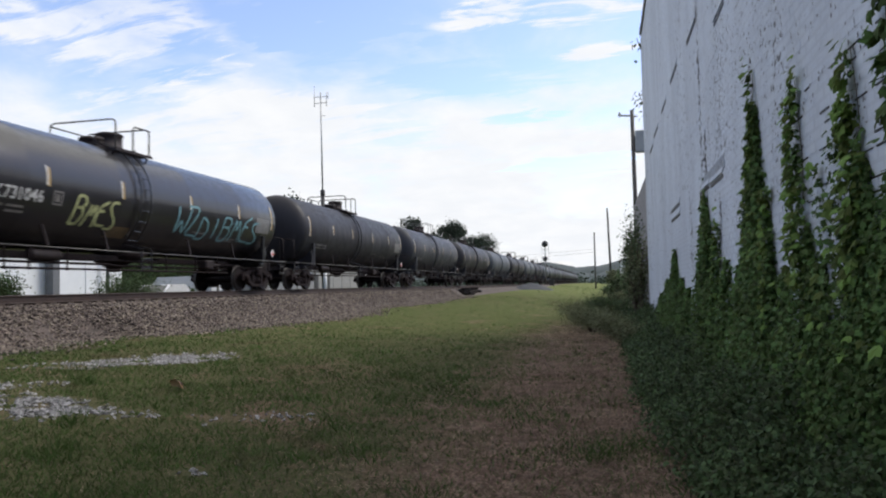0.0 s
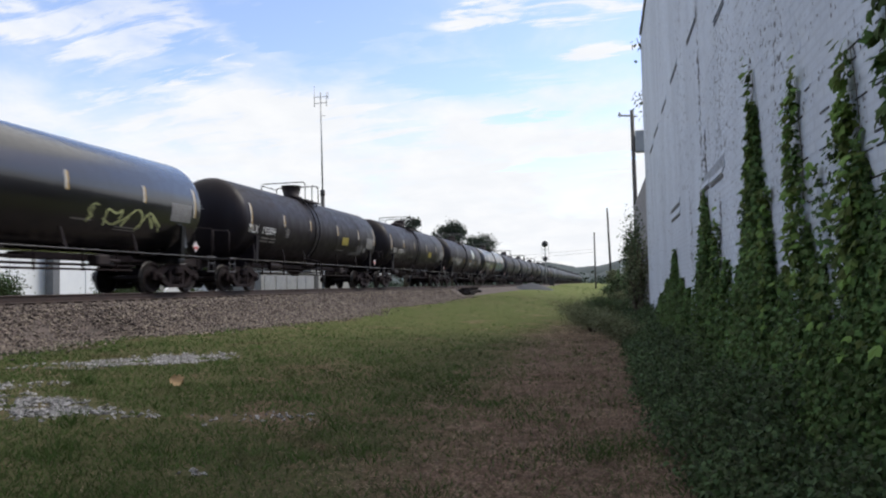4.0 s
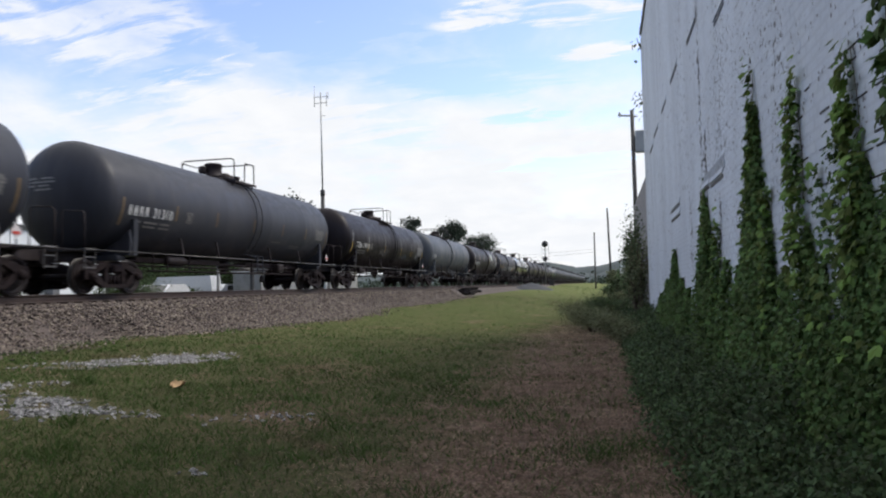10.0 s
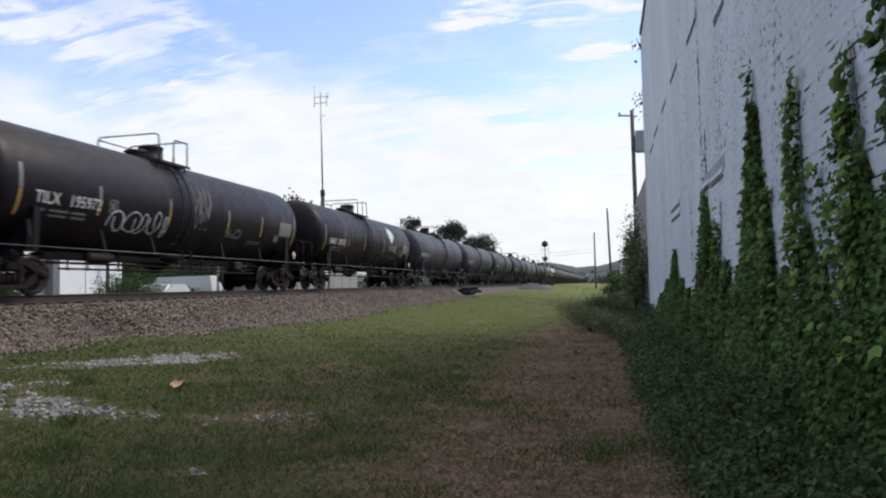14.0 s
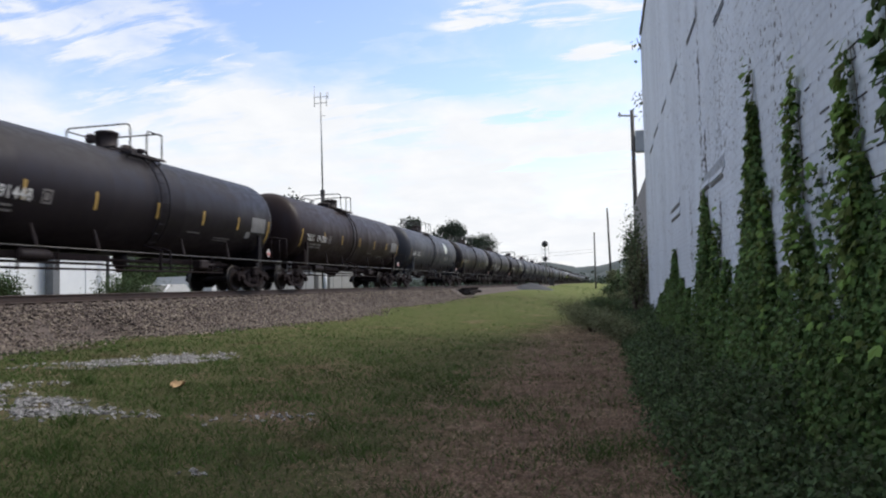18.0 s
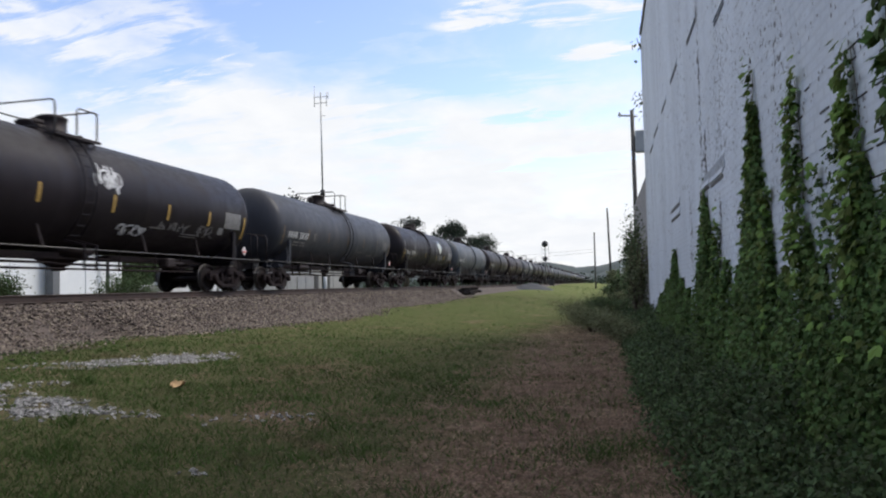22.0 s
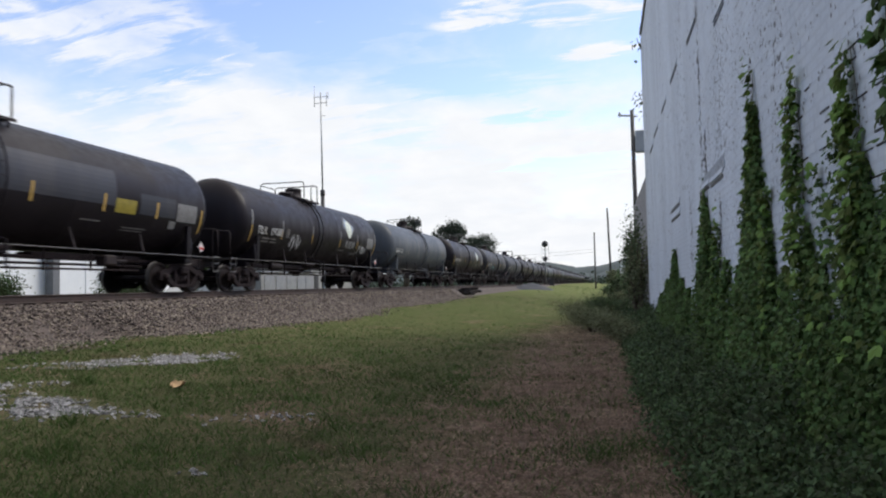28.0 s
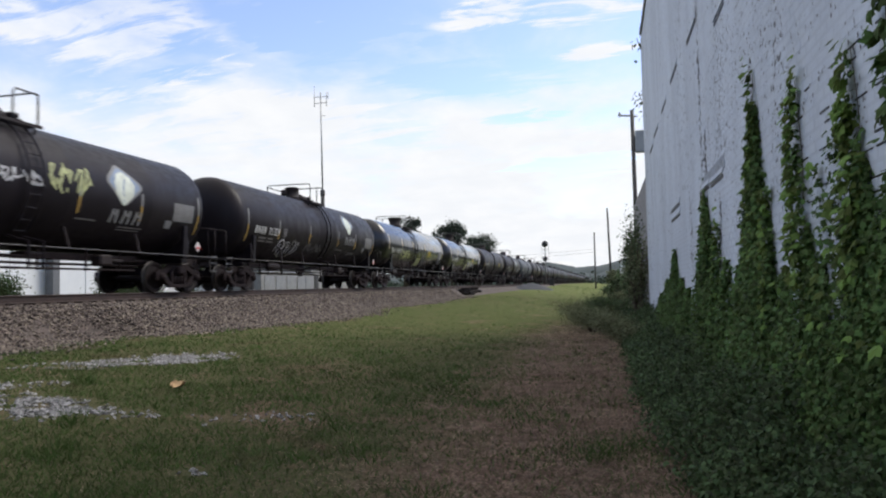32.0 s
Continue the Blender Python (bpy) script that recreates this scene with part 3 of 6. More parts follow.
g.tube([(0.3, -0.55, 0.42), (0.3, 0.55, 0.42)], 0.04, 6)
g.box((0, 0.44, 0.40), (1.6, 0.1, 0.14), 0.02)
g.box((0, -0.44, 0.40), (1.6, 0.1, 0.14), 0.02)
BOGIE = g.mesh("bogie", M_TRUCK)

g = Geo().box((0, 7.1, 1.02), (0.5, 3.4, 0.32), 0.03).box((0, 8.2, 0.98), (0.62, 0.4, 0.5), 0.05)
g.box((0, 6.9, 1.16), (0.9, 2.4, 0.10), 0.02)
SILL = g.mesh("stub_sill", M_FIT)
g = Geo().prism([(-1.42, 1.02), (1.42, 1.02), (1.46, 1.35), (1.42, 1.72), (1.1, 1.45), (0.5, 1.13), (-0.5, 1.13), (-1.1, 1.45), (-1.42, 1.72), (-1.46, 1.35)], 6.4, 6.57, "y")
for s in (1, -1):
    g.prism([(s * 1.30, 1.02), (s * 1.46, 1.02), (s * 1.50, 2.02), (s * 1.42, 2.02)][::s], 6.27, 6.45, "y")
g.box((0, 6.64, 0.95), (2.5, 0.34, 0.14), 0.03)
SADDLES = {k: g.mesh("saddle", m) for k, m in TANK.items()}
g = Geo().box((0, 8.4, 0.86), (0.16, 0.5, 0.18), 0.03).box((0.04, 8.6, 0.86), (0.3, 0.16, 0.26), 0.05)
g.tube([(0.25, 8.3, 0.95), (0.3, 8.5, 0.6), (0.28, 8.58, 0.45)], 0.025, 6)
COUPLER = g.mesh("coupler", M_TRUCK)
g = Geo().box((0, 8.02, 1.12), (2.9, 0.42, 0.05), 0.01)
for x in (-1.4, 1.4):
    g.tube([(x, 8.2, 1.12), (x, 8.2, 0.62)], 0.02, 5).tube([(x, 7.84, 1.12), (x, 7.84, 0.62)], 0.02, 5)
    for z in (0.66, 0.92):
        g.tube([(x, 7.84, z), (x, 8.2, z)], 0.018, 5)
END_STEP = g.mesh("end_platform", M_SIDE)
END_RAILS = []
for x in (-1.38, 1.38):
    g = Geo().tube([(x, 8.18, 1.12), (x, 8.18, 2.0), (x * 0.95, 8.16, 2.08), (x * 0.55, 8.16, 2.12), (x * 0.5, 8.16, 2.05), (x * 0.5, 8.16, 1.12)], 0.018, 6)
    END_RAILS.append(g.mesh("end_handrail", M_FIT))
SIDE_RAIL = Geo().tube([(1.56, -8.0, 1.10), (1.56, 8.0, 1.10)], 0.019, 6).mesh("side_handrail", M_SIDE)
SIDE_RAIL_B = Geo().tube([(-1.56, -8.0, 1.10), (-1.56, 8.0, 1.10)], 0.032, 6).mesh("side_handrail", M_SIDE)
BRACKET = Geo().prism([(-0.22, 1.62), (-0.17, 1.62), (0.04, 1.09), (-0.02, 1.09)], 1.44, 1.49, "x").mesh("bracket", M_FIT)
g = Geo().lathe([(0.1, 0.62), (0.16, 0.62), (0.17, 0.72), (0.34, 0.78), (0.36, 0.84), (0.75, 1.0), (0.9, 1.14)], (0, 0, 0), "z", 14)
OUTLET = g.mesh("bottom_outlet", M_TRUCK)
g = Geo().lathe([(0.07, 0.60), (0.11, 0.60), (0.12, 0.74), (0.20, 0.78), (0.22, 0.9), (0.2, 1.12)], (0.2, 0.3, 0), "z", 12).tube([(0.25, 0.3, 0.66), (0.75, 0.3, 0.66)], 0.03, 6)
OUTLET_SMALL = g.mesh("bottom_outlet", M_FIT)
g = Geo().tube([(0.62, -5.6, 0.80), (0.62, -1.0, 0.80), (0.5, -0.6, 0.78), (0.5, 5.4, 0.78)], 0.034, 6)
g.tube([(0.85, -5.0, 0.64), (0.85, 4.8, 0.64)], 0.028, 6)
for y in (-4.6, -3.9, -2.7, 1.4, 3.0, 4.3):
    g.tube([(0.75, y, 0.60), (0.75, y, 1.15)], 0.03, 5)
BRAKE_ROD = g.mesh("brake_rod", M_TRUCK)
g = Geo().box((0.35, -2.9, 0.98), (0.5, 4.6, 0.16), 0.04).box((0.35, 3.2, 0.98), (0.5, 4.0, 0.16), 0.04).tube([(0.55, -5.6, 0.93), (0.55, 5.6, 0.93)], 0.05, 6)
PIPE_TRAY = g.mesh("pipe_tray", M_TRUCK)
g = Geo().lathe([(0.03, -0.5), (0.13, -0.48), (0.15, -0.4), (0.15, 0.4), (0.13, 0.48), (0.03, 0.5)], (0.6, -3.3, 0.98), "y", 12)
RESERVOIR = g.mesh("air_reservoir", M_FIT)
BRAKE_BOX = Geo().box((0.75, 3.6, 0.9), (0.35, 0.5, 0.3), 0.05).tube([(0.75, 3.8, 0.9), (0.75, 4.4, 0.9)], 0.05, 8).mesh("brake_cylinder", M_FIT)


def ladder_mesh():
    g = Geo()
    for y in (-0.21, 0.21):
        g.tube([((TR + 0.10) * math.cos(a), y, TC + (TR + 0.10) * math.sin(a)) for a in (1.35 - i * 0.16 for i in range(15))] + [(1.62, y, 1.2), (1.62, y, 0.62)], 0.03, 5)
    for i in range(13):
        a = 1.3 - i * 0.19
        if a > -0.95:
            p = ((TR + 0.10) * math.cos(a), (TR + 0.10) * math.sin(a) + TC)
            g.tube([(p[0], -0.21, p[1]), (p[0], 0.21, p[1])], 0.014, 5)
    for z in (0.68, 0.94):
        g.tube([(1.62, -0.21, z), (1.62, 0.21, z)], 0.014, 5)
    return g


LADDERS = {k: ladder_mesh().mesh("ladder", m) for k, m in TANK.items()}
TOP = TC + TR
g = Geo()
for y in np.arange(-0.72, 0.76, 0.12):
    g.box((0.82, float(y), TOP - 0.19), (0.62, 0.05, 0.035), 0.0)
    g.box((-0.82, float(y), TOP - 0.19), (0.62, 0.05, 0.035), 0.0)
for x in (-1.12, -0.52, 0.52, 1.12):
    g.box((x, 0.0, TOP - 0.20), (0.05, 1.56, 0.07), 0.0)
for y in (-0.72, 0.72):
    g.box((0, y, TOP + 0.02), (1.2, 0.06, 0.05), 0.01)
    for s in (1, -1):
        g.tube([(s * 1.0, y, TOP - 0.22), (s * 0.92, y, TOP - 0.42)], 0.03, 5)
        g.tube([(s * 0.55, y, TOP - 0.02), (s * 1.1, y, TOP - 0.2)], 0.025, 5)
DECK = g.mesh("top_platform", M_FIT)


def cross_rail(y):
    """A railing across the tank, with rounded corners."""
    g = Geo().tube([(1.06, y, TOP - 0.2), (1.06, y, TOP + 0.5), (1.03, y, TOP + 0.6), (0.93, y, TOP + 0.64), (-0.93, y, TOP + 0.64), (-1.03, y, TOP + 0.6), (-1.06, y, TOP + 0.5), (-1.06, y, TOP - 0.2)], 0.024, 6)
    return g


RAILINGS = [cross_rail(-0.72).mesh("handrail", M_RAILING), cross_rail(0.72).mesh("handrail", M_RAILING),
            Geo().tube([(1.08, -0.02, TOP - 0.2), (1.08, -0.02, TOP + 0.48), (1.08, 0.05, TOP + 0.57), (1.08, 0.72, TOP + 0.57)], 0.024, 6).mesh("handrail", M_RAILING),
            Geo().tube([(-1.08, -0.7, TOP + 0.57), (-1.08, 0.72, TOP + 0.57)], 0.024, 6).mesh("handrail", M_RAILING)]
MANWAY = {
    "low": Geo().lathe([(0.02, 0), (0.42, 0), (0.42, 0.10), (0.36, 0.12), (0.36, 0.42), (0.38, 0.44), (0.38, 0.5), (0.3, 0.54), (0.02, 0.56)], (0.1, 0.22, TOP - 0.06), "z", 18)
    .lathe([(0.02, 0), (0.26, 0), (0.26, 0.22), (0.28, 0.24), (0.2, 0.3), (0.02, 0.3)], (-0.05, -0.42, TOP - 0.04), "z", 16).box((0.05, -0.1, TOP + 0.06), (0.4, 0.8, 0.2), 0.05)
    .tube([(0.3, -0.6, TOP + 0.02), (0.3, -0.6, TOP + 0.2), (0.3, -0.3, TOP + 0.2)], 0.06, 8).mesh("manway", M_FIT),
    "drum": Geo().lathe([(0.02, 0), (0.34, 0), (0.36, 0.08), (0.30, 0.11), (0.30, 0.50), (0.33, 0.52), (0.33, 0.57), (0.24, 0.61), (0.02, 0.63)], (0.0, -0.35, TOP - 0.05), "z", 18)
    .lathe([(0.02, 0), (0.28, 0), (0.28, 0.18), (0.2, 0.25), (0.02, 0.25)], (0.15, 0.32, TOP - 0.04), "z", 16).box((-0.2, -0.76, TOP + 0.28), (0.26, 0.24, 0.26), 0.05).tube([(0.1, 0.05, TOP + 0.1), (0.1, 0.62, TOP + 0.1)], 0.07, 8).lathe([(0.02, 0), (0.12, 0), (0.12, 0.2), (0.16, 0.22), (0.16, 0.3), (0.02, 0.34)], (0.3, 0.72, TOP - 0.1), "z", 10).mesh("manway", M_FIT),
    "cone": Geo().lathe([(0.02, 0), (0.42, 0), (0.42, 0.14), (0.34, 0.18), (0.44, 0.58), (0.46, 0.6), (0.46, 0.64), (0.02, 0.66)], (0.05, 0.0, TOP - 0.05), "z", 18)
    .box((0.1, 0.5, TOP + 0.06), (0.4, 0.4, 0.2), 0.04).mesh("manway", M_FIT),
}
PLATFORM_Y = {"low": -0.6, "drum": 0.33, "cone": -0.92}
LADDER_Y = {"low": -0.75, "drum": 0.45, "cone": -1.05}
VALVE = Geo().lathe([(0.02, 0), (0.1, 0), (0.1, 0.22), (0.16, 0.24), (0.16, 0.36), (0.02, 0.4)], (-0.1, 0.62, TOP - 0.03), "z", 10).mesh("relief_valve", M_FIT)

PLACARD = Geo().prism([(6.74, 1.40), (6.90, 1.57), (7.06, 1.40), (6.90, 1.23)], 1.55, 1.562, "x").mesh("placard", M_PLAC)
PLACARD_RED = Geo().prism([(6.80, 1.33), (7.00, 1.33), (7.00, 1.40), (6.80, 1.40)], 1.563, 1.568, "x").mesh("placard_band", M_RED)
PANEL = decal(Geo(), 5.72, 6.72, 2.12, 2.66).mesh("data_panel", M_PANEL)
PANEL_OLD = decal(Geo(), 5.85, 6.6, 2.16, 2.6).mesh("data_panel", M_GRIMY)
g = Geo()
q_ = random.Random(12)
for i in range(6):
    y = 5.78
    while y < 6.55:
        w_ = q_.uniform(0.06, 0.26)
        decal(g, y, min(6.66, y + w_), 2.16 + i * 0.083, 2.16 + i * 0.083 + q_.uniform(0.022, 0.05), lift=0.010)
        y += w_ + q_.uniform(0.03, 0.12)
PANEL_BARS = g.mesh("data_stencil", M_DIM)
g = Geo()
for z, spans in ((1.93, ((-6.3, -6.05), (-5.9, -5.3), (-5.2, -4.75))), (1.80, ((-6.3, -6.1), (-5.9, -5.35), (-5.2, -4.7)))):
    for a, b in spans:
        decal(g, a, b, z, z + 0.06)
SMALL_BARS = g.mesh("stencil", M_DIM)
g = decal(Geo(), 1.9, 2.6, 1.82, 1.86)
decal(g, 3.5, 4.5, 1.72, 1.76)
decal(g, 3.5, 4.4, 1.64, 1.67)
LOW_BARS = g.mesh("stencil", M_DIM)
g = Geo()
for a, b, c, d in ((-3.98, -3.68, 2.10, 2.14), (-3.98, -3.68, 2.40, 2.44), (-3.98, -3.94, 2.10, 2.44), (-3.72, -3.68, 2.10, 2.44), (-3.90, -3.77, 2.18, 2.36)):
    decal(g, a, b, c, d)
CLASS_BOX = g.mesh("class_box", M_DIM)

g = Geo()
for row, (a, b) in enumerate(((-0.72, 0.10), (-0.66, 0.16), (-0.74, -0.02), (-0.5, 0.05))):
    z = 0.40 - row * 0.10
    pts = [a + (b - a) * i / 8 for i in range(9)]
    vs = []
    for x in pts:
        for h in (z, z + 0.05):
            vs.append((x, -HALF + HEAD * (1 - math.sqrt(1 - (x * x + h * h) / TR ** 2)) - 0.012, TC + h))
    g.add(vs, [(2 * i, 2 * i + 2, 2 * i + 3, 2 * i + 1) for i in range(8) if i != 3 or row % 2])
HEAD_BARS = g.mesh("head_stencil", M_PANEL)
NOTICE = decal(Geo(), 5.42, 5.72, 1.86, 2.10).mesh("notice", M_PANEL)


def strip_pair(style, end):
    """One reflective strip: its upper and its lower piece."""
    top, low = Geo(), Geo()
    e = 0.22 * end
    if style == "high":
        decal(top, 0.0, 0.05, 2.53 - e, 3.0 + e)
        decal(low, 0.05, 0.11, 2.51 - e, 2.97 + e)
    elif style == "long":
        decal(top, 0.0, 0.1, 2.40, 2.74 + e)
        decal(low, 0.02, 0.1, 1.98 - e, 2.39)
    else:
        decal(low, 0.0, 0.1, 2.12 - e * 1.5, 2.58)
    return (top.mesh("reflector", M_PANEL if style == "long" else M_WHITE) if top.v else None, low.mesh("reflector", M_FADED if style == "faded" else M_YEL))


STRIPS = {(style, end): strip_pair(style, end) for style in ("high", "long", "low", "faded") for end in (0, 1)}
STRIP_Y = {"high": (-6.9, -4.22, -1.65, 1.5, 4.4, 6.85), "long": (-6.9, -4.4, -1.45, 1.85, 4.2, 6.95), "low": (-6.95, -4.55, -2.3, 0.2, 2.55, 4.72, 6.95)}
STRIP_Y["faded"] = STRIP_Y["low"]
DIAMOND = [(2.25, 3.05), (2.27, 3.18), (2.66, 3.56), (2.78, 3.6), (2.9, 3.57), (3.58, 3.16), (3.66, 3.08), (3.64, 2.98), (3.02, 2.5), (2.9, 2.47), (2.8, 2.5)]
LEAF_SHAPE = [(2.84, 2.56), (2.64, 2.8), (2.60, 3.05), (2.70, 3.27), (2.90, 3.36), (3.10, 3.25), (3.24, 3.05), (3.20, 2.82), (3.02, 2.62), (2.92, 2.53)]
EMBLEM = poly_decal(Geo(), DIAMOND, 0.006).mesh("emblem", M_PANEL)
EMBLEM_FIELD = poly_decal(Geo(), [(2.95 + (y - 2.95) * 0.84, 3.04 + (z - 3.04) * 0.84) for y, z in DIAMOND], 0.011).mesh("emblem_field", M_BLUE)
EMBLEM_LEAF = poly_decal(Geo(), [(2.92 + (y - 2.92) * 1.25, 2.96 + (z - 2.96) * 1.12) for y, z in LEAF_SHAPE], 0.016).mesh("emblem_leaf", M_CREAM)
EMBLEM_VEIN = ribbon(Geo(), [(2.88, 2.56), (2.84, 2.8), (2.86, 3.0), (2.95, 3.2)], 0.05, 0.020).mesh("emblem_vein", M_BLUE)
EMBLEM_GLYPHS = []
for i, y in enumerate((2.45, 2.92, 3.38)):
    g = Geo()
    decal(g, y, y + 0.11, 1.98, 2.36, 0.06)
    decal(g, y + 0.24, y + 0.35, 1.98, 2.36, -0.04 if i == 0 else 0.0)
    decal(g, y + 0.08, y + 0.28, 2.2, 2.28, lift=0.007)
    EMBLEM_GLYPHS.append(g.mesh("emblem_glyph", M_PANEL))
g = Geo()
for i in range(4):
    a = -6.3 + i * 0.23
    decal(g, a, a + 0.05, 2.12, 2.40, 0.02)
    decal(g, a + 0.11, a + 0.16, 2.12, 2.40, -0.02)
    decal(g, a + 0.05, a + 0.11, 2.22, 2.28, lift=0.009)
MARK_BARS = g.mesh("mark_bar", M_WHITE)

train, wheelsets = [], []
FINISH_WORDS = {"black": "black tank car", "brown": "dusty brown-black tank car", "coal": "charcoal tank car", "slate": "dark grey tank car", "grey": "light grey tank car", "gloss": "glossy black tank car", "sheen": "dark satin tank car"}


def tank_car(finish, mark="", number="", ticks="high", emblem=False, dome="low", sprays=(), square=None, ladder=True, letter=None, ahead=0.0, deck=None, wide=1.0, text=-6.42, badge=(0.0, 0.0)):
    """One tank car with its running gear. sprays: (y0, y1, z0, z1, material, letters, loops), letters a number of strokes or a word.
    badge: shift of the emblem along the side and up it. ahead: metres by which it stands before its even place."""
    k = len(train)
    if finish == "slate" and ticks == "low":
        ticks = "faded"
    words = FINISH_WORDS[finish] + (" with diamond emblem" if emblem else "") + (" and graffiti" if sprays else "") + " rolling on rails"
    car = thing("tank_car", None, None, label=words, category="tank car", group="tank cars of the train")
    part("tank", TANK_MESH[finish], None, car)
    top = Matrix.Translation((0, PLATFORM_Y[dome] if deck is None else deck, 0)) @ Matrix.Diagonal((1, wide, 1, 1))
    for name, me in (("top_platform", DECK), ("handrail", RAILINGS[0]), ("handrail", RAILINGS[1]), ("handrail", RAILINGS[2]), ("handrail", RAILINGS[3]), ("manway", MANWAY[dome]), ("relief_valve", VALVE)):
        fit = part(name, me, None, car)
        fit.matrix_basis = top
        if me is DECK:
            tagged(fit, kind="stuff")
    for name, me in (("side_handrail", SIDE_RAIL), ("side_handrail", SIDE_RAIL_B), ("bottom_outlet", OUTLET_SMALL if dome == "drum" else OUTLET), ("brake_rod", BRAKE_ROD), ("pipe_tray", PIPE_TRAY), ("air_reservoir", RESERVOIR), ("brake_cylinder", BRAKE_BOX)):
        part(name, me, None, car)
    if ladder:
        part("ladder", LADDERS[finish], None, car).matrix_basis = pose(0, LADDER_Y[dome], 0)
    for turn in (0, 180):
        m = pose(0, 0, 0, 0, 0, turn)
        for name, me in (("stub_sill", SILL), ("saddle", SADDLES[finish]), ("coupler", COUPLER), ("end_platform", END_STEP), ("end_handrail", END_RAILS[0]), ("end_handrail", END_RAILS[1])):
            part(name, me, None, car).matrix_basis = m
        bogie = part("bogie", BOGIE, None, car)
        bogie.matrix_basis = pose(0, 6.65 if turn == 0 else -6.65, 0)
        for y in (-0.889, 0.889):
            w = part("wheelset", WHEELSET, None, bogie)
            w.matrix_parent_inverse = Matrix.Translation((0, y, 0.457))
            wheelsets.append(w)
    for y in (-4.1, -2.1, 1.6, 4.2):
        part("bracket", BRACKET, None, car).matrix_basis = pose(0, y, 0)
    placard = part("placard", PLACARD, None, car, "red and white diamond placard")
    part("placard_band", PLACARD_RED, None, placard)
    for i, y in enumerate(STRIP_Y.get(ticks, ())):
        for me in STRIPS[ticks, 1 if i in (0, len(STRIP_Y[ticks]) - 1) else 0]:
            if me:
                part("reflector", me, None, car).matrix_basis = pose(0, y, 0)
    if number:
        if mark:
            g = Geo()
            write_on(g, mark, text, 2.12, 0.40)
            part("mark", g, letter or M_WHITE, car, "stencilled reporting mark")
        else:
            bars = tagged(part("mark_bar", MARK_BARS, None, car), kind="stuff")
            bars.matrix_basis = pose(0, text + 6.3, 0)
        if number.strip():
            g = Geo()
            write_on(g, number, text + 1.05, 2.12, 0.40)
            tagged(part("number", g, letter or M_WHITE, car, "stencilled car number"), kind="stuff")
        part("class_box", CLASS_BOX, None, car)
    panel = part("data_panel", PANEL_OLD if finish in ("slate", "grey") else PANEL, None, car)
    tagged(part("data_stencil", PANEL_BARS, None, panel), kind="stuff")
    for me in (SMALL_BARS, LOW_BARS):
        tagged(part("stencil", me, None, car), kind="stuff")
    tagged(part("head_stencil", HEAD_BARS, None, car), kind="stuff")
    if finish == "black":
        part("notice", NOTICE, None, car)
    if emblem:
        e = part("emblem", EMBLEM, None, car, "blue and cream diamond emblem")
        lift = Matrix.Translation((0, badge[0], TC)) @ Matrix.Rotation(-badge[1] / TR, 4, "Y") @ Matrix.Translation((0, 0, -TC))
        e.matrix_basis = lift
        part("emblem_leaf", EMBLEM_LEAF, None, e)
        part("emblem_field", EMBLEM_FIELD, None, e)
        part("emblem_vein", EMBLEM_VEIN, None, e)
        for me in EMBLEM_GLYPHS:
            part("emblem_glyph", me, None, car).matrix_basis = lift
    for j, (y0, y1, z0, z1, mat, n, loops) in enumerate(sprays):
        g = sprayed_word(Geo(), n, y0, y1, z0, z1) if isinstance(n, str) else scribble(Geo(), y0, y1, z0, z1, k * 10 + j, n, 0.05, loops)
        tagged(part("graffiti", g, mat, car, "sprayed graffiti strokes"), kind="stuff")
    if square is not None:
        part("yellow_square", decal(Geo(), square[0], square[0] + 0.82, square[1], square[1] + 0.38), square[2] if len(square) > 2 else M_SIGN, car, "yellow painted square")
    train.append((car, (len(train) - AHEAD) * CAR - ahead))
    return car


AHEAD = 18
# cars ahead, far down the line at the start; mostly pale finishes put the haze into their paint
for fin, tk, emb in (("grey", "", False), ("slate", "high", False), ("grey", "", False), ("grey", "high", False), ("slate", "high", True), ("grey", "", False), ("coal", "long", False),
                     ("grey", "", False), ("slate", "", False), ("grey", "", False), ("grey", "", False), ("slate", "", False), ("grey", "", False), ("coal", "high", False), ("grey", "", False),
                     ("coal", "high", False), ("slate", "high", False), ("coal", "high", False)):
    tank_car(fin, ticks=tk, emblem=emb)
P, T, L, D, B = M_PALE, M_TEAL, M_LIME, M_DULL, M_DENIM
tank_car("sheen", "CTCX", "731046", "high", sprays=((-3.3, -1.65, 1.66, 2.36, L, "BMES", False), (0.75, 6.0, 1.66, 2.5, T, "WZDiBMES", False)), square=(-1.85, 1.36, M_FADED), ahead=-0.15)
tank_car("black", "TILX", "197863", "long", True, sprays=((-4.2, -2.55, 1.75, 2.4, P, 6, False), (1.1, 2.15, 1.8, 2.2, P, 4, False), (1.35, 1.75, 2.1, 2.45, M_OCHRE, 2, False)), ahead=-0.08)
tank_car("black", "TILX", "317965", "high", square=(2.25, 2.1), sprays=((-2.5, -1.4, 1.3, 2.25, D, 1, True), (0.4, 1.3, 1.35, 1.8, D, 4, False)), ahead=0.15)
tank_car("black", "TILX", "192094", "high", dome="cone", square=(2.2, 2.12), sprays=((4.5, 5.3, 1.55, 2.25, D, 5, True), (3.7, 4.7, 1.6, 1.85, D, 3, False)), deck=-0.42, text=-7.05, ahead=0.32)
tank_car("gloss", "TILX", "180", "high", dome="cone", sprays=((2.3, 5.3, 1.7, 2.3, L, 5, False),), ahead=0.2)
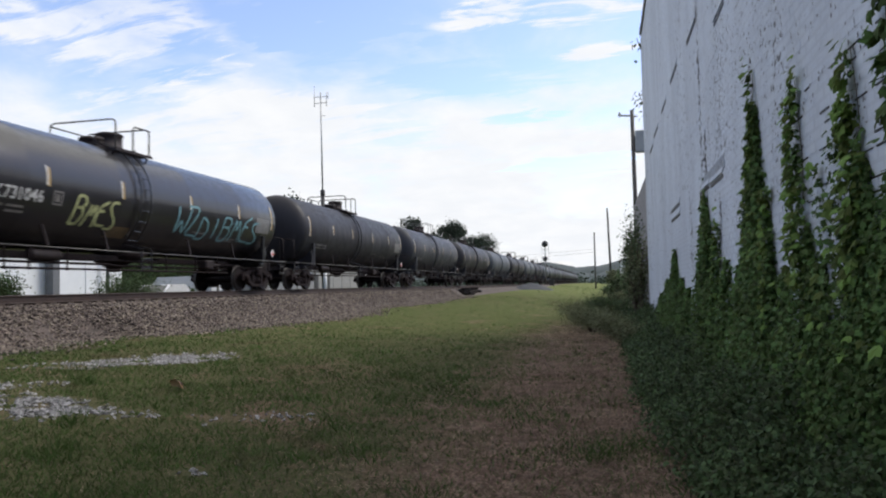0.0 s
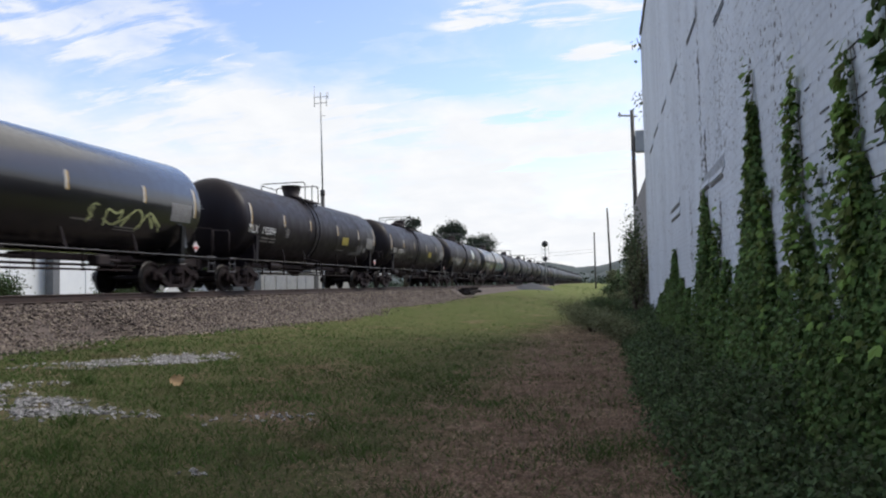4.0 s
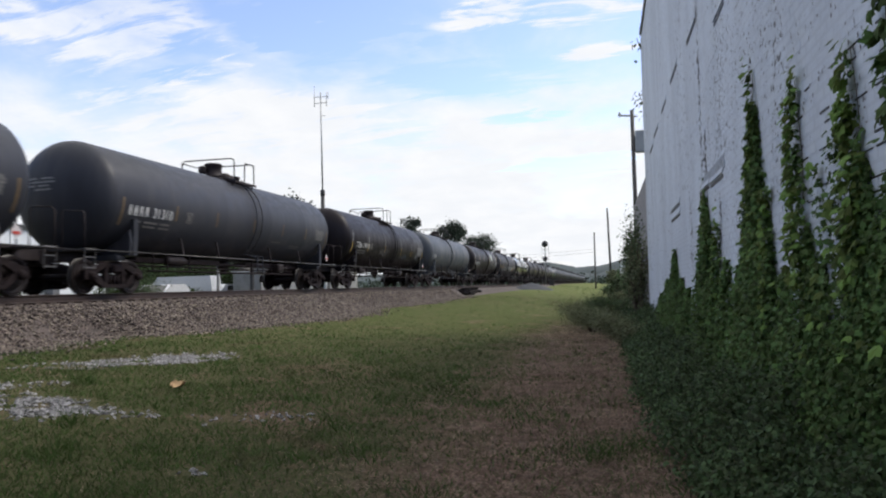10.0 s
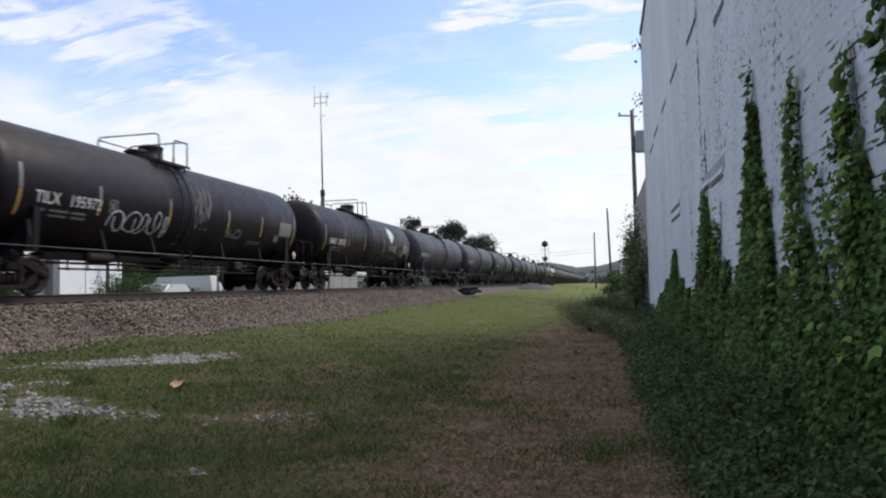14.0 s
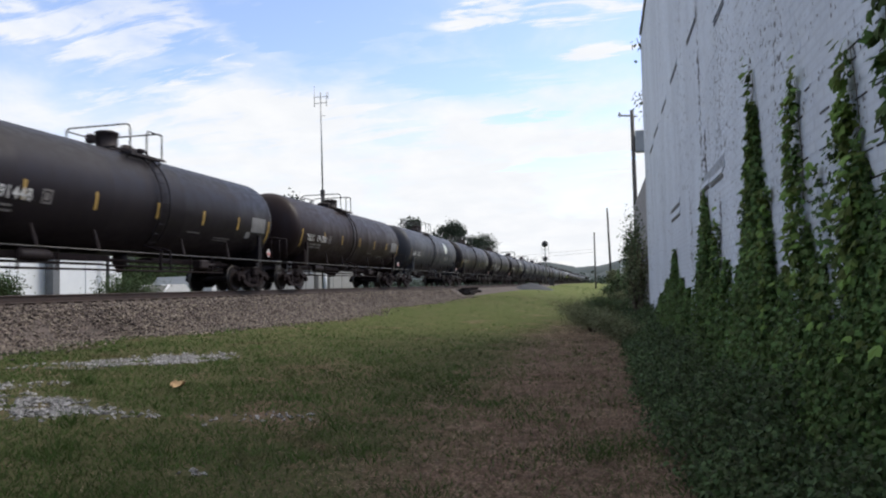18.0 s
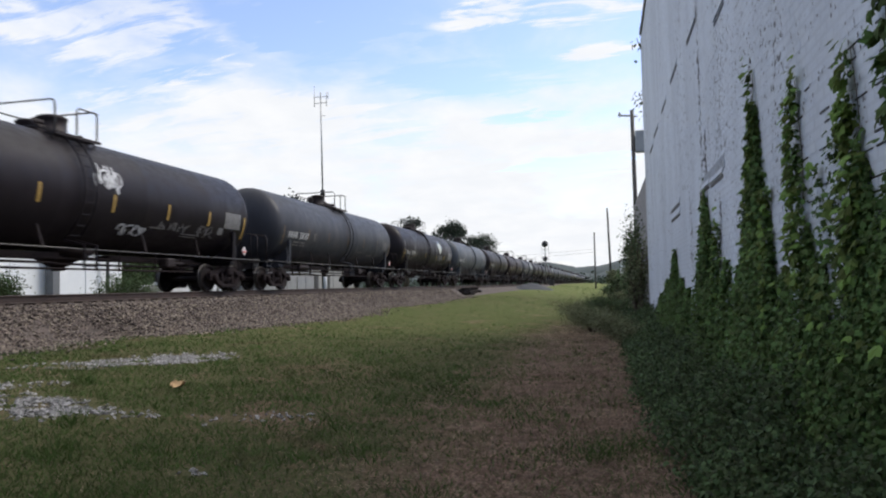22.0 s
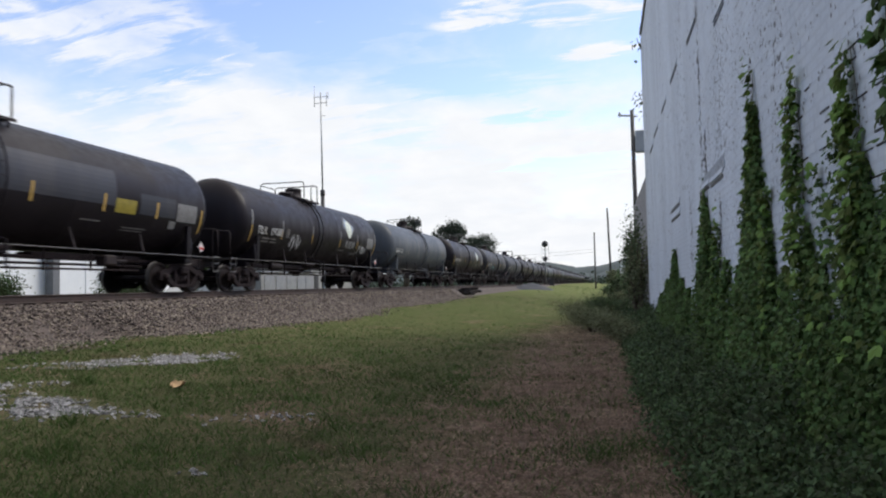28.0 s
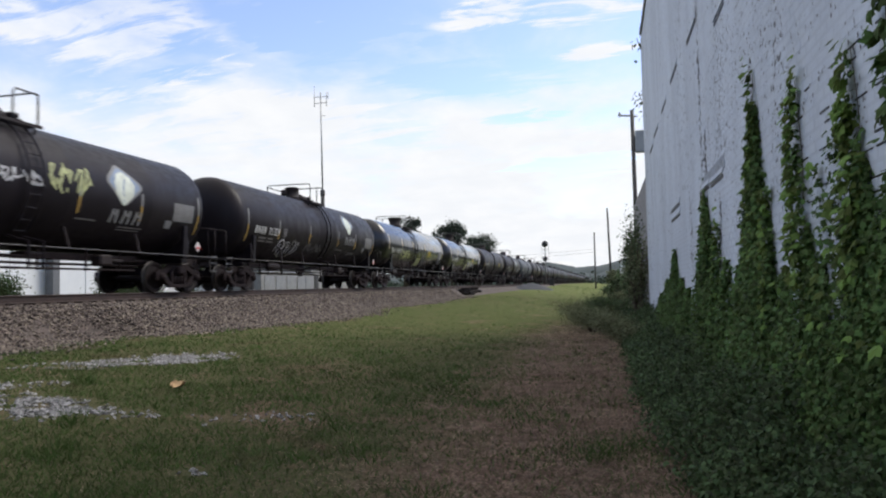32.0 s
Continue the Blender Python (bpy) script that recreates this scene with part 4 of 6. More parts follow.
tank_car("coal", "STLX", "29916", "high", letter=M_OCHRE, square=(3.9, 1.85, M_OCHRE), sprays=((-4.2, -0.9, 1.55, 2.25, P, 7, False), (-1.5, -0.9, 2.55, 3.15, P, 3, False), (-0.1, 1.2, 1.9, 2.85, P, 4, False), (1.2, 4.4, 1.8, 2.4, P, 8, False)), deck=-0.1, wide=2.0, text=-6.33, ahead=0.1)
tank_car("black", "", "30993", "high", True, dome="drum", badge=(0.45, 0.14), ahead=0.06)
tank_car("grey", number=" ", ticks="", dome="low", text=-6.75)
tank_car("black", "TCBX", "194140", "long", dome="drum", sprays=((-2.3, -0.9, 1.75, 2.2, D, 5, False), (2.5, 3.4, 1.7, 2.1, B, 3, False)), text=-6.34)
tank_car("slate", "", "31310", "low", dome="drum", text=-6.67, ahead=-0.12)
tank_car("slate", "", "38355", "low", dome="low", sprays=((-3.6, -1.9, 1.72, 2.05, B, 5, False),), text=-6.5, ahead=-0.2)
tank_car("slate", "", "31267", "low", dome="drum", sprays=((-4.1, -2.7, 1.6, 2.25, B, 3, True), (3.0, 4.0, 1.6, 2.1, B, 3, False)), text=-6.75, ahead=-0.2)
tank_car("black", "", "30753", "long", True, sprays=((4.7, 5.5, 1.9, 2.3, D, 4, False),), badge=(0.35, 0.14), text=-6.35, ahead=-0.3)
tank_car("black", "TILX", "195972", "long", sprays=((-3.9, -1.0, 1.55, 2.35, P, 5, True), (-0.15, 0.75, 1.95, 3.4, D, 4, False), (1.8, 2.8, 1.8, 2.15, D, 4, False)), ahead=-0.32)
tank_car("black", "TILX", "197", "long", ahead=-0.3)
tank_car("slate", "", "30073", "low", True, badge=(0.3, 0.0), text=-6.5, ahead=-0.25)
tank_car("brown", "TILX", "191030", "low", ahead=-0.26)
tank_car("black", "TILX", "191448", "low", dome="drum", ahead=-0.02)
tank_car("grey", "", "38072", "", dome="drum", text=-6.6)
tank_car("black", "TILX", "197796", "long", True, badge=(0.02, 0.0))
tank_car("slate", "", "38187", "low", dome="drum", text=-6.5, ahead=-0.03)
tank_car("black", "TILX", "191016", "low", sprays=((-0.45, 0.5, 2.6, 3.4, P, 4, False), (-0.2, 0.4, 2.7, 3.2, P, 2, True), (0.65, 1.75, 1.5, 1.85, P, 4, False), (2.3, 3.8, 1.8, 2.05, D, 5, False), (4.2, 5.2, 1.7, 2.1, D, 4, False)), ahead=0.1)
tank_car("slate", "", "30736", "low", dome="drum", sprays=((-3.6, -2.15, 1.5, 2.3, P, 3, True), (-3.9, -2.4, 1.3, 1.6, D, 4, False)), text=-6.6, ahead=0.25)
tank_car("coal", "TILX", "190616", "low", dome="drum", sprays=((-3.6, -2.1, 1.7, 2.2, T, 5, False), (-2.05, -1.4, 1.65, 1.95, T, 3, False)), ahead=0.3)
tank_car("black", "", "30155", "low", True, badge=(0.65, -0.16), ahead=0.3)
tank_car("grey", "", "36", "", dome="drum", text=-6.6)
tank_car("black", "TILX", "197881", "long", True, sprays=((-3.5, -2.6, 1.55, 2.3, P, 4, False), (4.4, 5.4, 1.8, 2.2, P, 3, False)), badge=(0.12, 0.0), ahead=-0.6)
patched = tank_car("black", "TILX", "195912", "low", square=(3.02, 2.14), ahead=-0.5)
part("repaint_patch", decal(Geo(), -6.9, 3.0, 2.3, 3.27, 0.06, 0.003), TANK["slate"], patched, "smoother grey repainted patch")
part("repaint_patch", decal(Geo(), 4.0, 5.65, 2.18, 2.76, 0.0, 0.003), TANK["slate"], patched, "smoother grey repainted patch")
tagged_car = tank_car("gloss", "TILX", "195044", "high", dome="cone", square=(2.45, 2.16), sprays=((0.7, 3.1, 1.65, 2.3, P, 6, False), (-5.4, -4.2, 1.45, 1.8, P, 5, False), (1.2, 1.9, 1.6, 2.3, L, 3, False)), ahead=-0.25)
part("yellow_square", decal(Geo(), -0.35, 0.45, 1.3, 1.9, -0.1), M_LIME, tagged_car, "faded pale yellow painted square")
tagged_car = tank_car("gloss", "TILX", "196975", "high", dome="cone", square=(2.47, 2.16), sprays=((-4.2, -2.3, 1.65, 2.4, L, 6, False), (0.9, 2.2, 1.3, 2.25, D, 7, False), (5.9, 6.5, 1.6, 2.2, P, 3, False)), ahead=-0.18)
part("yellow_square", decal(Geo(), -0.15, 0.85, 1.32, 1.9, -0.1), M_LIME, tagged_car, "faded pale yellow painted square")
tank_car("black", "", "31329", "long", True, dome="drum", sprays=((-4.1, -2.2, 1.15, 2.0, P, 4, True), (-1.6, 0.1, 1.5, 2.0, D, 5, False)), badge=(0.35, 0.18), text=-6.3, ahead=0.15)
tank_car("black", "", "31", "long", True, dome="drum", sprays=((-0.6, 0.8, 2.45, 2.8, P, 4, False), (0.85, 2.25, 2.4, 3.15, L, 5, False)), badge=(0.6, -0.14), ahead=0.35)

# ---- old mill: long brick wall, lower annex beyond, plain closing walls behind ----
WALL_END, WALL_TOP, COURSE, BRICK_L = 21.7, 8.8, 0.0715, 0.215
ANNEX_END, ANNEX_TOP = 30.6, 4.68


def paint_material(name, base, bare, flake, amount):
    """Old white paint on brick: grime in streaks, flakes that show the dark brick."""
    m = bpy.data.materials.new(name)
    m.use_nodes = True
    nt = m.node_tree
    bs = nt.nodes["Principled BSDF"]
    at = nt.nodes.new("ShaderNodeVectorMath")
    at.operation = "ADD"
    nt.links.new(nt.nodes.new("ShaderNodeTexCoord").outputs["Object"], at.inputs[0])
    nt.links.new(nt.nodes.new("ShaderNodeObjectInfo").outputs["Location"], at.inputs[1])
    co_ = at.outputs[0]
    grime = noise_tex(nt, scaled(nt, co_, 1.0, 1.0, 0.28), 1.1, 5, 0.6)
    fine = noise_tex(nt, co_, 9.0, 5, 0.65)
    col = mix(nt, ramp(nt, grime, 0.35, 0.7), tuple(c * 0.86 for c in base), base)
    col = mix(nt, ramp(nt, fine, 0.55, 0.8, 0.0, 0.3), col, tuple(c * 0.72 for c in base))
    zone = noise_tex(nt, scaled(nt, co_, 1.0, 1.0, 0.22), 1.3, 4, 0.6)
    spot = noise_tex(nt, scaled(nt, co_, 1.0, 1.0, 0.8), 17.0, 4, 0.6)
    sv = mth(nt, "ADD", spot, mth(nt, "MULTIPLY", mth(nt, "SUBTRACT", zone, 0.5), 0.55))
    col = mix(nt, ramp(nt, sv, flake, flake + 0.05, 0.0, amount), col, bare)
    nt.links.new(col, bs.inputs["Base Color"])
    bs.inputs["Roughness"].default_value, bs.inputs["Specular IOR Level"].default_value = 0.75, 0.3
    b = nt.nodes.new("ShaderNodeBump")
    b.inputs["Strength"].default_value, b.inputs["Distance"].default_value = 0.5, 0.012
    nt.links.new(mth(nt, "SUBTRACT", fine, mth(nt, "MULTIPLY", ramp(nt, sv, flake, flake + 0.05), 0.8)), b.inputs["Height"])
    nt.links.new(b.outputs[0], bs.inputs["Normal"])
    return m


M_PAINT = paint_material("painted_brick", (0.70, 0.75, 0.82), (0.07, 0.065, 0.065), 0.655, 0.85)
M_JOINT = paint_material("painted_joint", (0.645, 0.69, 0.755), (0.07, 0.065, 0.065), 0.655, 0.85)
M_OLD = paint_material("annex_brick", (0.30, 0.29, 0.29), (0.14, 0.10, 0.09), 0.6, 0.8)
M_CEMENT = paint_material("cement_patch", (0.40, 0.43, 0.48), (0.10, 0.09, 0.09), 0.62, 0.8)
M_ROOF = material("roof_felt", (0.05, 0.05, 0.052), 0.9, vary=0.2, scale=1.5)

wall = thing("wall_mill", Geo().box((WALL_X + 0.2374, (WALL_END - 34) / 2, WALL_TOP / 2 - 0.2), (0.5, WALL_END + 34, WALL_TOP + 0.4)), M_JOINT,
             label="tall white-painted brick mill wall with peeling paint", category="wall", kind="structure")
annex = thing("wall_annex", Geo().box((WALL_X + 0.27, (WALL_END + ANNEX_END) / 2 + 0.002, ANNEX_TOP / 2 - 0.2), (0.5, ANNEX_END - WALL_END, ANNEX_TOP + 0.4)), M_OLD,
              label="lower weathered grey brick annex wall", category="wall", kind="structure")
g = Geo().box((7.0, WALL_END - 0.25, WALL_TOP / 2), (10.8, 0.5, WALL_TOP)).box((12.6, -6, WALL_TOP / 2), (0.5, 56, WALL_TOP)).box((7.0, -33.7, WALL_TOP / 2), (10.8, 0.5, WALL_TOP))
g.box((7.0, ANNEX_END - 0.25, ANNEX_TOP / 2), (10.8, 0.5, ANNEX_TOP)).box((12.6, 26.2, ANNEX_TOP / 2), (0.5, 8.9, ANNEX_TOP))
thing("wall_back", g, M_OLD, label="plain grey brick walls of the mill", category="wall", kind="structure")
g = Geo().box((6.9, -6.1, WALL_TOP - 0.3), (11.0, 55, 0.12)).box((6.9, 26.0, ANNEX_TOP - 0.2), (11.0, 8.6, 0.12))
thing("roof", g, M_ROOF, label="flat dark felt roof of the mill", category="roof", kind="structure")
g = Geo()
for i in range(70):
    g.box((WALL_X + 0.24, -33.6 + i * 0.79, WALL_TOP + 0.03 + 0.012 * math.sin(i * 2.3)), (0.62, 0.77, 0.07), 0.015)
part("coping", g, M_OLD, wall, "weathered stone coping")

# projecting sill stones of the bricked-up openings
SILL_STONE = Geo().prism([(-0.028, 0.0), (0.2, 0.0), (0.2, 0.10), (-0.018, 0.08)], -0.5, 0.5, "y").mesh("sill_stone", M_JOINT)
SLOT = Geo().box((0.0, 0, -0.038), (0.030, 0.94, 0.045)).mesh("open_joint", M_DARKM)
for y, z, w in ((9.45, 2.64, 0.9), (8.45, 2.62, 0.95), (13.2, 2.62, 1.6), (13.2, 2.80, 1.6), (7.85, 4.35, 0.7), (10.15, 4.95, 1.0), (12.65, 5.10, 1.2), (14.75, 5.05, 1.1), (17.0, 5.0, 1.2), (18.65, 4.9, 1.2)):
    s_ = part("sill_stone", SILL_STONE, None, wall, "crumbling painted sill stone")
    s_.matrix_basis = Matrix.Translation((WALL_X, y, z)) @ Matrix.Diagonal((1, w, 1, 1))
    o = part("open_joint", SLOT, None, wall, "dark open joint")
    o.matrix_basis = Matrix.Translation((WALL_X - 0.004, y, z)) @ Matrix.Diagonal((1, w, 1, 1))
part("repair_patch", Geo().prism([(7.85, 2.655), (9.75, 2.665), (9.55, 2.76), (7.9, 2.80)], WALL_X - 0.021, WALL_X + 0.02, "x"), M_CEMENT, wall, "grey cement repair on the white paint")

# joints that have lost their mortar
RAKED = Geo().box((0, 0, 0), (0.01, 1.0, 0.013)).mesh("open_joint", M_DARKM)
q_ = random.Random(9)
for i in range(64):
    r_, y = q_.randint(26, 37), 3.5 + 1.9 * q_.random() ** 1.6
    o = part("open_joint", RAKED, None, wall, "dark open joint")
    o.matrix_basis = Matrix.Translation((WALL_X - 0.0125, y, r_ * COURSE)) @ Matrix.Diagonal((1, q_.uniform(0.05, 0.20), q_.uniform(0.4, 0.8), 1))

# chips where the paint has come away, thickest along old cracks
vs, fs = [], []
for y, z, dy_, dz_, n, big in ((9.55, 3.95, 0.10, 1.2, 120, 0.030), (9.2, 3.0, 0.12, 0.35, 50, 0.032), (6.4, 3.15, 0.06, 0.3, 34, 0.020), (6.9, 3.9, 0.9, 0.6, 150, 0.016), (8.4, 3.4, 0.8, 0.7, 120, 0.018),
                               (4.9, 2.8, 0.8, 0.45, 60, 0.014), (8.25, 2.15, 0.05, 0.3, 36, 0.026), (5.6, 2.35, 0.1, 0.4, 24, 0.016), (7.4, 2.6, 0.4, 0.6, 40, 0.016), (11.5, 4.2, 1.5, 1.4, 120, 0.026),
                               (16.5, 3.2, 2.5, 2.0, 120, 0.032), (20.6, 3.6, 0.7, 2.4, 120, 0.04), (10.9, 2.1, 0.1, 0.5, 40, 0.028), (3.9, 2.5, 0.15, 0.35, 26, 0.014)):
    for _ in range(n):
        c = (y + q_.gauss(0, 0.6) * dy_, z + q_.uniform(-1, 1) * dz_)
        w_, h_ = big * q_.uniform(0.3, 1.2), big * q_.uniform(0.4, 1.8)
        if c[0] > WALL_END - 0.1 or c[1] > WALL_TOP - 0.1:
            continue
        ring = [(c[0] + w_ * q_.uniform(0.5, 1.0) * math.cos(a), c[1] + h_ * q_.uniform(0.5, 1.0) * math.sin(a)) for a in (k * 1.05 for k in range(6))]
        fs.append(tuple(range(len(vs), len(vs) + 6)))
        vs += [(WALL_X - 0.0185, p[0], p[1]) for p in ring]
CHIPS = Geo().add(vs, fs)
M_BARE = material("bare_brick", (0.075, 0.068, 0.07), 0.9, vary=0.5, scale=7, island=0.5)
tagged(part("paint_chips", CHIPS, M_BARE, wall, "bare brick where the white paint flaked off"), kind="stuff")

# bricks: the nearest as pieces of their own, the rest in one mesh
BRICKS = []
for i in range(5):
    j = random.Random(40 + i)
    x0, x1 = -0.0105 - j.random() * 0.0012, 0.03
    a, b, c = BRICK_L / 2 - 0.006, COURSE / 2 - 0.005, 0.006
    vs = [(x1, -a, -b), (x1, a, -b), (x1, a, b), (x1, -a, b), (x0, -a + c, -b + c), (x0, a - c, -b + c), (x0 - 0.002, a - c, b - c), (x0, -a + c, b - c)]
    BRICKS.append(Geo().add(vs, [(4, 7, 6, 5), (0, 4, 5, 1), (1, 5, 6, 2), (2, 6, 7, 3), (3, 7, 4, 0)]).mesh("brick", M_PAINT))
vs_all, fs_all = [], []
rows_n = int(WALL_TOP / COURSE)
tmpl = np.array([(0.03, -1, -1), (0.03, 1, -1), (0.03, 1, 1), (0.03, -1, 1), (-0.012, -1, -1), (-0.012, 1, -1), (-0.012, 1, 1), (-0.012, -1, 1)])
tf = np.array([(4, 7, 6, 5), (0, 4, 5, 1), (1, 5, 6, 2), (2, 6, 7, 3), (3, 7, 4, 0)])
near_bricks = []
for r_ in range(rows_n):
    z = (r_ + 0.5) * COURSE
    y = 1.2 + (r_ % 2) * BRICK_L / 2
    while y < WALL_END - 0.12:
        if 3.0 < y < 4.7 and 1.9 < z < 4.0 and len(near_bricks) < 290:
            near_bricks.append((y, z))
        else:
            t = tmpl.copy()
            t[:, 1] = y + t[:, 1] * np.array([BRICK_L / 2 - 0.005] * 4 + [BRICK_L / 2 - 0.010] * 4)
            t[:, 2] = z + t[:, 2] * np.array([COURSE / 2 - 0.004] * 4 + [COURSE / 2 - 0.009] * 4)
            t[:, 0] += WALL_X - 0.0012 + rng.uniform(-0.0010, 0.0010) - 0.001 * max(0.0, min(1.0, 5.2 - y)) - 0.0045 * max(0.0, min(1.0, (2.5 - z) / 0.9)) * rng.uniform(0.5, 1.0)
            t[4:, 0] += rng.uniform(-0.0004, 0.0004, 4)
            fs_all.append(tf + 8 * len(vs_all))
            vs_all.append(t)
        y += BRICK_L
tagged(part("brickwork", soup("brickwork", np.concatenate(vs_all), np.concatenate(fs_all), M_PAINT), None, wall), kind="stuff")
for i, (y, z) in enumerate(near_bricks):
    part("brick", BRICKS[i % 5], None, wall).matrix_basis = pose(WALL_X - 0.0022 + 0.0008 * math.sin(i * 7.1), y, z, 0.5 * math.sin(i * 3.3))


# ---- leaves ----
def leaf_cloud(pos, normal_x, size, droop=0.5, spread=0.6, lobes=True):
    """Leaves at given places, facing along normal_x with scatter, tips hanging. Returns vertices and triangles."""
    n = len(pos)
    base = np.array([(0, 0, 0), (-0.30, 0.12, -0.05), (-0.50, 0.52, -0.10), (-0.22, 0.62, -0.02), (0, 1.0, -0.14), (0.22, 0.62, -0.02), (0.50, 0.52, -0.10), (0.30, 0.12, -0.05)]) if lobes else \
        np.array([(0, 0, 0), (-0.22, 0.4, -0.06), (0, 1.0, -0.12), (0.22, 0.4, -0.06)])
    k = len(base)
    out_d = normal_x + rng.normal(0, spread, (n, 3))
    out_d /= np.linalg.norm(out_d, axis=1, keepdims=True)
    tip = np.tile(np.array([0, 0, -1.0]) * droop, (n, 1)) + rng.normal(0, 0.55, (n, 3))
    tip -= out_d * np.sum(tip * out_d, axis=1, keepdims=True)
    tip /= np.linalg.norm(tip, axis=1, keepdims=True) + 1e-9
    side = np.cross(tip, out_d)
    sz = np.asarray(size).reshape(-1, 1, 1) if np.ndim(size) else np.full((n, 1, 1), size)
    v = pos[:, None, :] + sz * (side[:, None, :] * base[None, :, 0:1] + tip[:, None, :] * base[None, :, 1:2] + out_d[:, None, :] * base[None, :, 2:3])
    tri = np.array([(0, i, i + 1) for i in range(1, k - 1)])
    f = tri[None] + (np.arange(n) * k)[:, None, None]
    return v.reshape(-1, 3), f.reshape(-1, 3)


def vine(y, top, half, dense=260, big=0.10, wisp=0.0):
    """A climbing plant on the wall: y, height of its top, half width low down, bare tendril above."""
    plant = thing("climbing_vine", None, None, label="green climbing vine hanging on the white brick wall", category="vine", group="vines on the wall")
    g = Geo()
    for s in range(3):
        yy = y + rng.uniform(-0.15, 0.15) * half
        pts = [(WALL_X - 0.014 - 0.02 * s, yy + 0.1 * math.sin(z_ * 2.1 + s) + (y - yy) * z_ / top, z_) for z_ in np.linspace(0, top * (0.40 + 0.10 * s), 9)]
        g.tube(pts, 0.006, 5, r1=0.003)
    if wisp:
        g.tube([(WALL_X - 0.02, y + 0.05 * math.sin(z_ * 5), z_) for z_ in np.linspace(top * 0.7, top + wisp, 8)], 0.003, 4, r1=0.0015)
    part("stem", g, M_STEM, plant)
    near_ = 1.0 if y > 5.4 else 0.64
    big = big * near_
    n = int(dense * top * half * 8.6 / near_ ** 1.6)
    z_ = rng.uniform(0, 1, n * 2) * top
    z_ = z_[rng.uniform(0, 1, n * 2) < 0.08 + 0.92 * (1 - z_ / top) ** (1.4 if dense < 200 else 0.7)]
    n = len(z_)
    w = half * np.interp(z_ / top, [0, 0.45, 0.75, 0.9, 1], [2.3, 1.6, 0.85, 0.45, 0.12] if dense < 200 else [1.5, 1.25, 0.75, 0.42, 0.12]) * (0.82 + 0.18 * np.sin(z_ * 9 + y * 3))
    yy = y + np.clip(rng.normal(0, 0.55, n), -1.15, 1.15) * w + 0.05 * np.sin(z_ * 4 + y)
    bulge = (0.05 if y < 7 else 0.07) + (0.18 if y < 7 else 0.26) * (1 - z_ / top) ** 1.2
    xx = WALL_X - 0.012 - rng.uniform(0, 1, n) * bulge
    size = rng.uniform(0.6, 1.25, n) * big * 0.86 * (0.72 + 0.28 * z_ / top)
    v, f = leaf_cloud(np.stack([xx, yy, z_], 1), np.array([-1.0, -0.25, 0.55]), size, 0.9, 0.6)
    if wisp:
        m_ = 16
        zw = top + rng.uniform(0, 1, m_) * wisp
        v2, f2 = leaf_cloud(np.stack([np.full(m_, WALL_X - 0.05), y + 0.05 * np.sin(zw * 5) + rng.normal(0, 0.03, m_), zw], 1), np.array([-1.0, -0.2, 0.5]), big * 0.8, 0.9, 0.4)
        f = np.concatenate([f, f2 + len(v)])
        v = np.concatenate([v, v2])
    part("leaves", soup("leaves", v, f, M_IVY), None, plant)
    # pale young leaves hanging in tiers up the tendril
    m_ = int((60 if y < 5.5 else 44) * top) if wisp else 8
    zy = top * rng.uniform(0.52, 1.0, m_) + (0.2 + wisp) * (wisp > 0) * rng.uniform(0, 1, m_) ** 2
    wy = np.maximum(0.06, half * 1.3 * (1 - np.minimum(zy, top) / top))
    yy = y + rng.uniform(-1, 1, m_) * wy + 0.06 * np.sin(zy * 4 + y)
    xx = WALL_X - 0.04 - rng.uniform(0, 0.05, m_) - 0.10 * (1 - np.minimum(zy, top) / top)
    v, f = leaf_cloud(np.stack([xx, yy, zy], 1), np.array([-1.0, -0.35, 0.75]), rng.uniform(0.75, 1.2, m_) * (0.078 if y < 5.5 else 0.066), 1.5, 0.4)
    part("young_leaves", soup("young_leaves", v, f, M_YOUNG), None, plant, "pale yellow-green young leaves")
    return plant


for row in ((13.2, 1.95, 0.75, 420, 0.07, 0.1), (12.2, 1.5, 0.5, 420, 0.07, 0.0), (9.2, 2.5, 0.55, 520, 0.066, 0.1), (8.35, 2.0, 0.16, 480, 0.066, 0.1), (7.75, 1.7, 0.30, 480, 0.066, 0.0),
            (6.3, 2.95, 0.45, 560, 0.068, 0.25), (5.85, 2.08, 0.16, 520, 0.066, 0.1), (4.97, 2.68, 0.24, 185, 0.09, 0.1), (4.85, 1.8, 0.24, 420, 0.075, 0.0),
            (3.92, 2.45, 0.30, 150, 0.09, 0.2), (4.25, 2.3, 0.20, 150, 0.088, 0.0), (4.55, 2.15, 0.18, 150, 0.085, 0.0), (3.85, 2.05, 0.28, 560, 0.075, 0.0), (3.5, 1.95, 0.3, 480, 0.075, 0.0), (2.95, 2.2, 0.3, 420, 0.075, 0.0),
            (11.4, 1.35, 0.5, 460, 0.066, 0.0), (14.8, 1.5, 0.6, 460, 0.066, 0.0), (16.5, 1.2, 0.7, 420, 0.066, 0.0),
            (5.5, 1.5, 0.3, 520, 0.066, 0.0), (4.6, 1.55, 0.26, 520, 0.07, 0.0), (7.0, 1.6, 0.4, 520, 0.066, 0.0), (8.9, 1.35, 0.5, 480, 0.066, 0.0)):
    vine(*row)

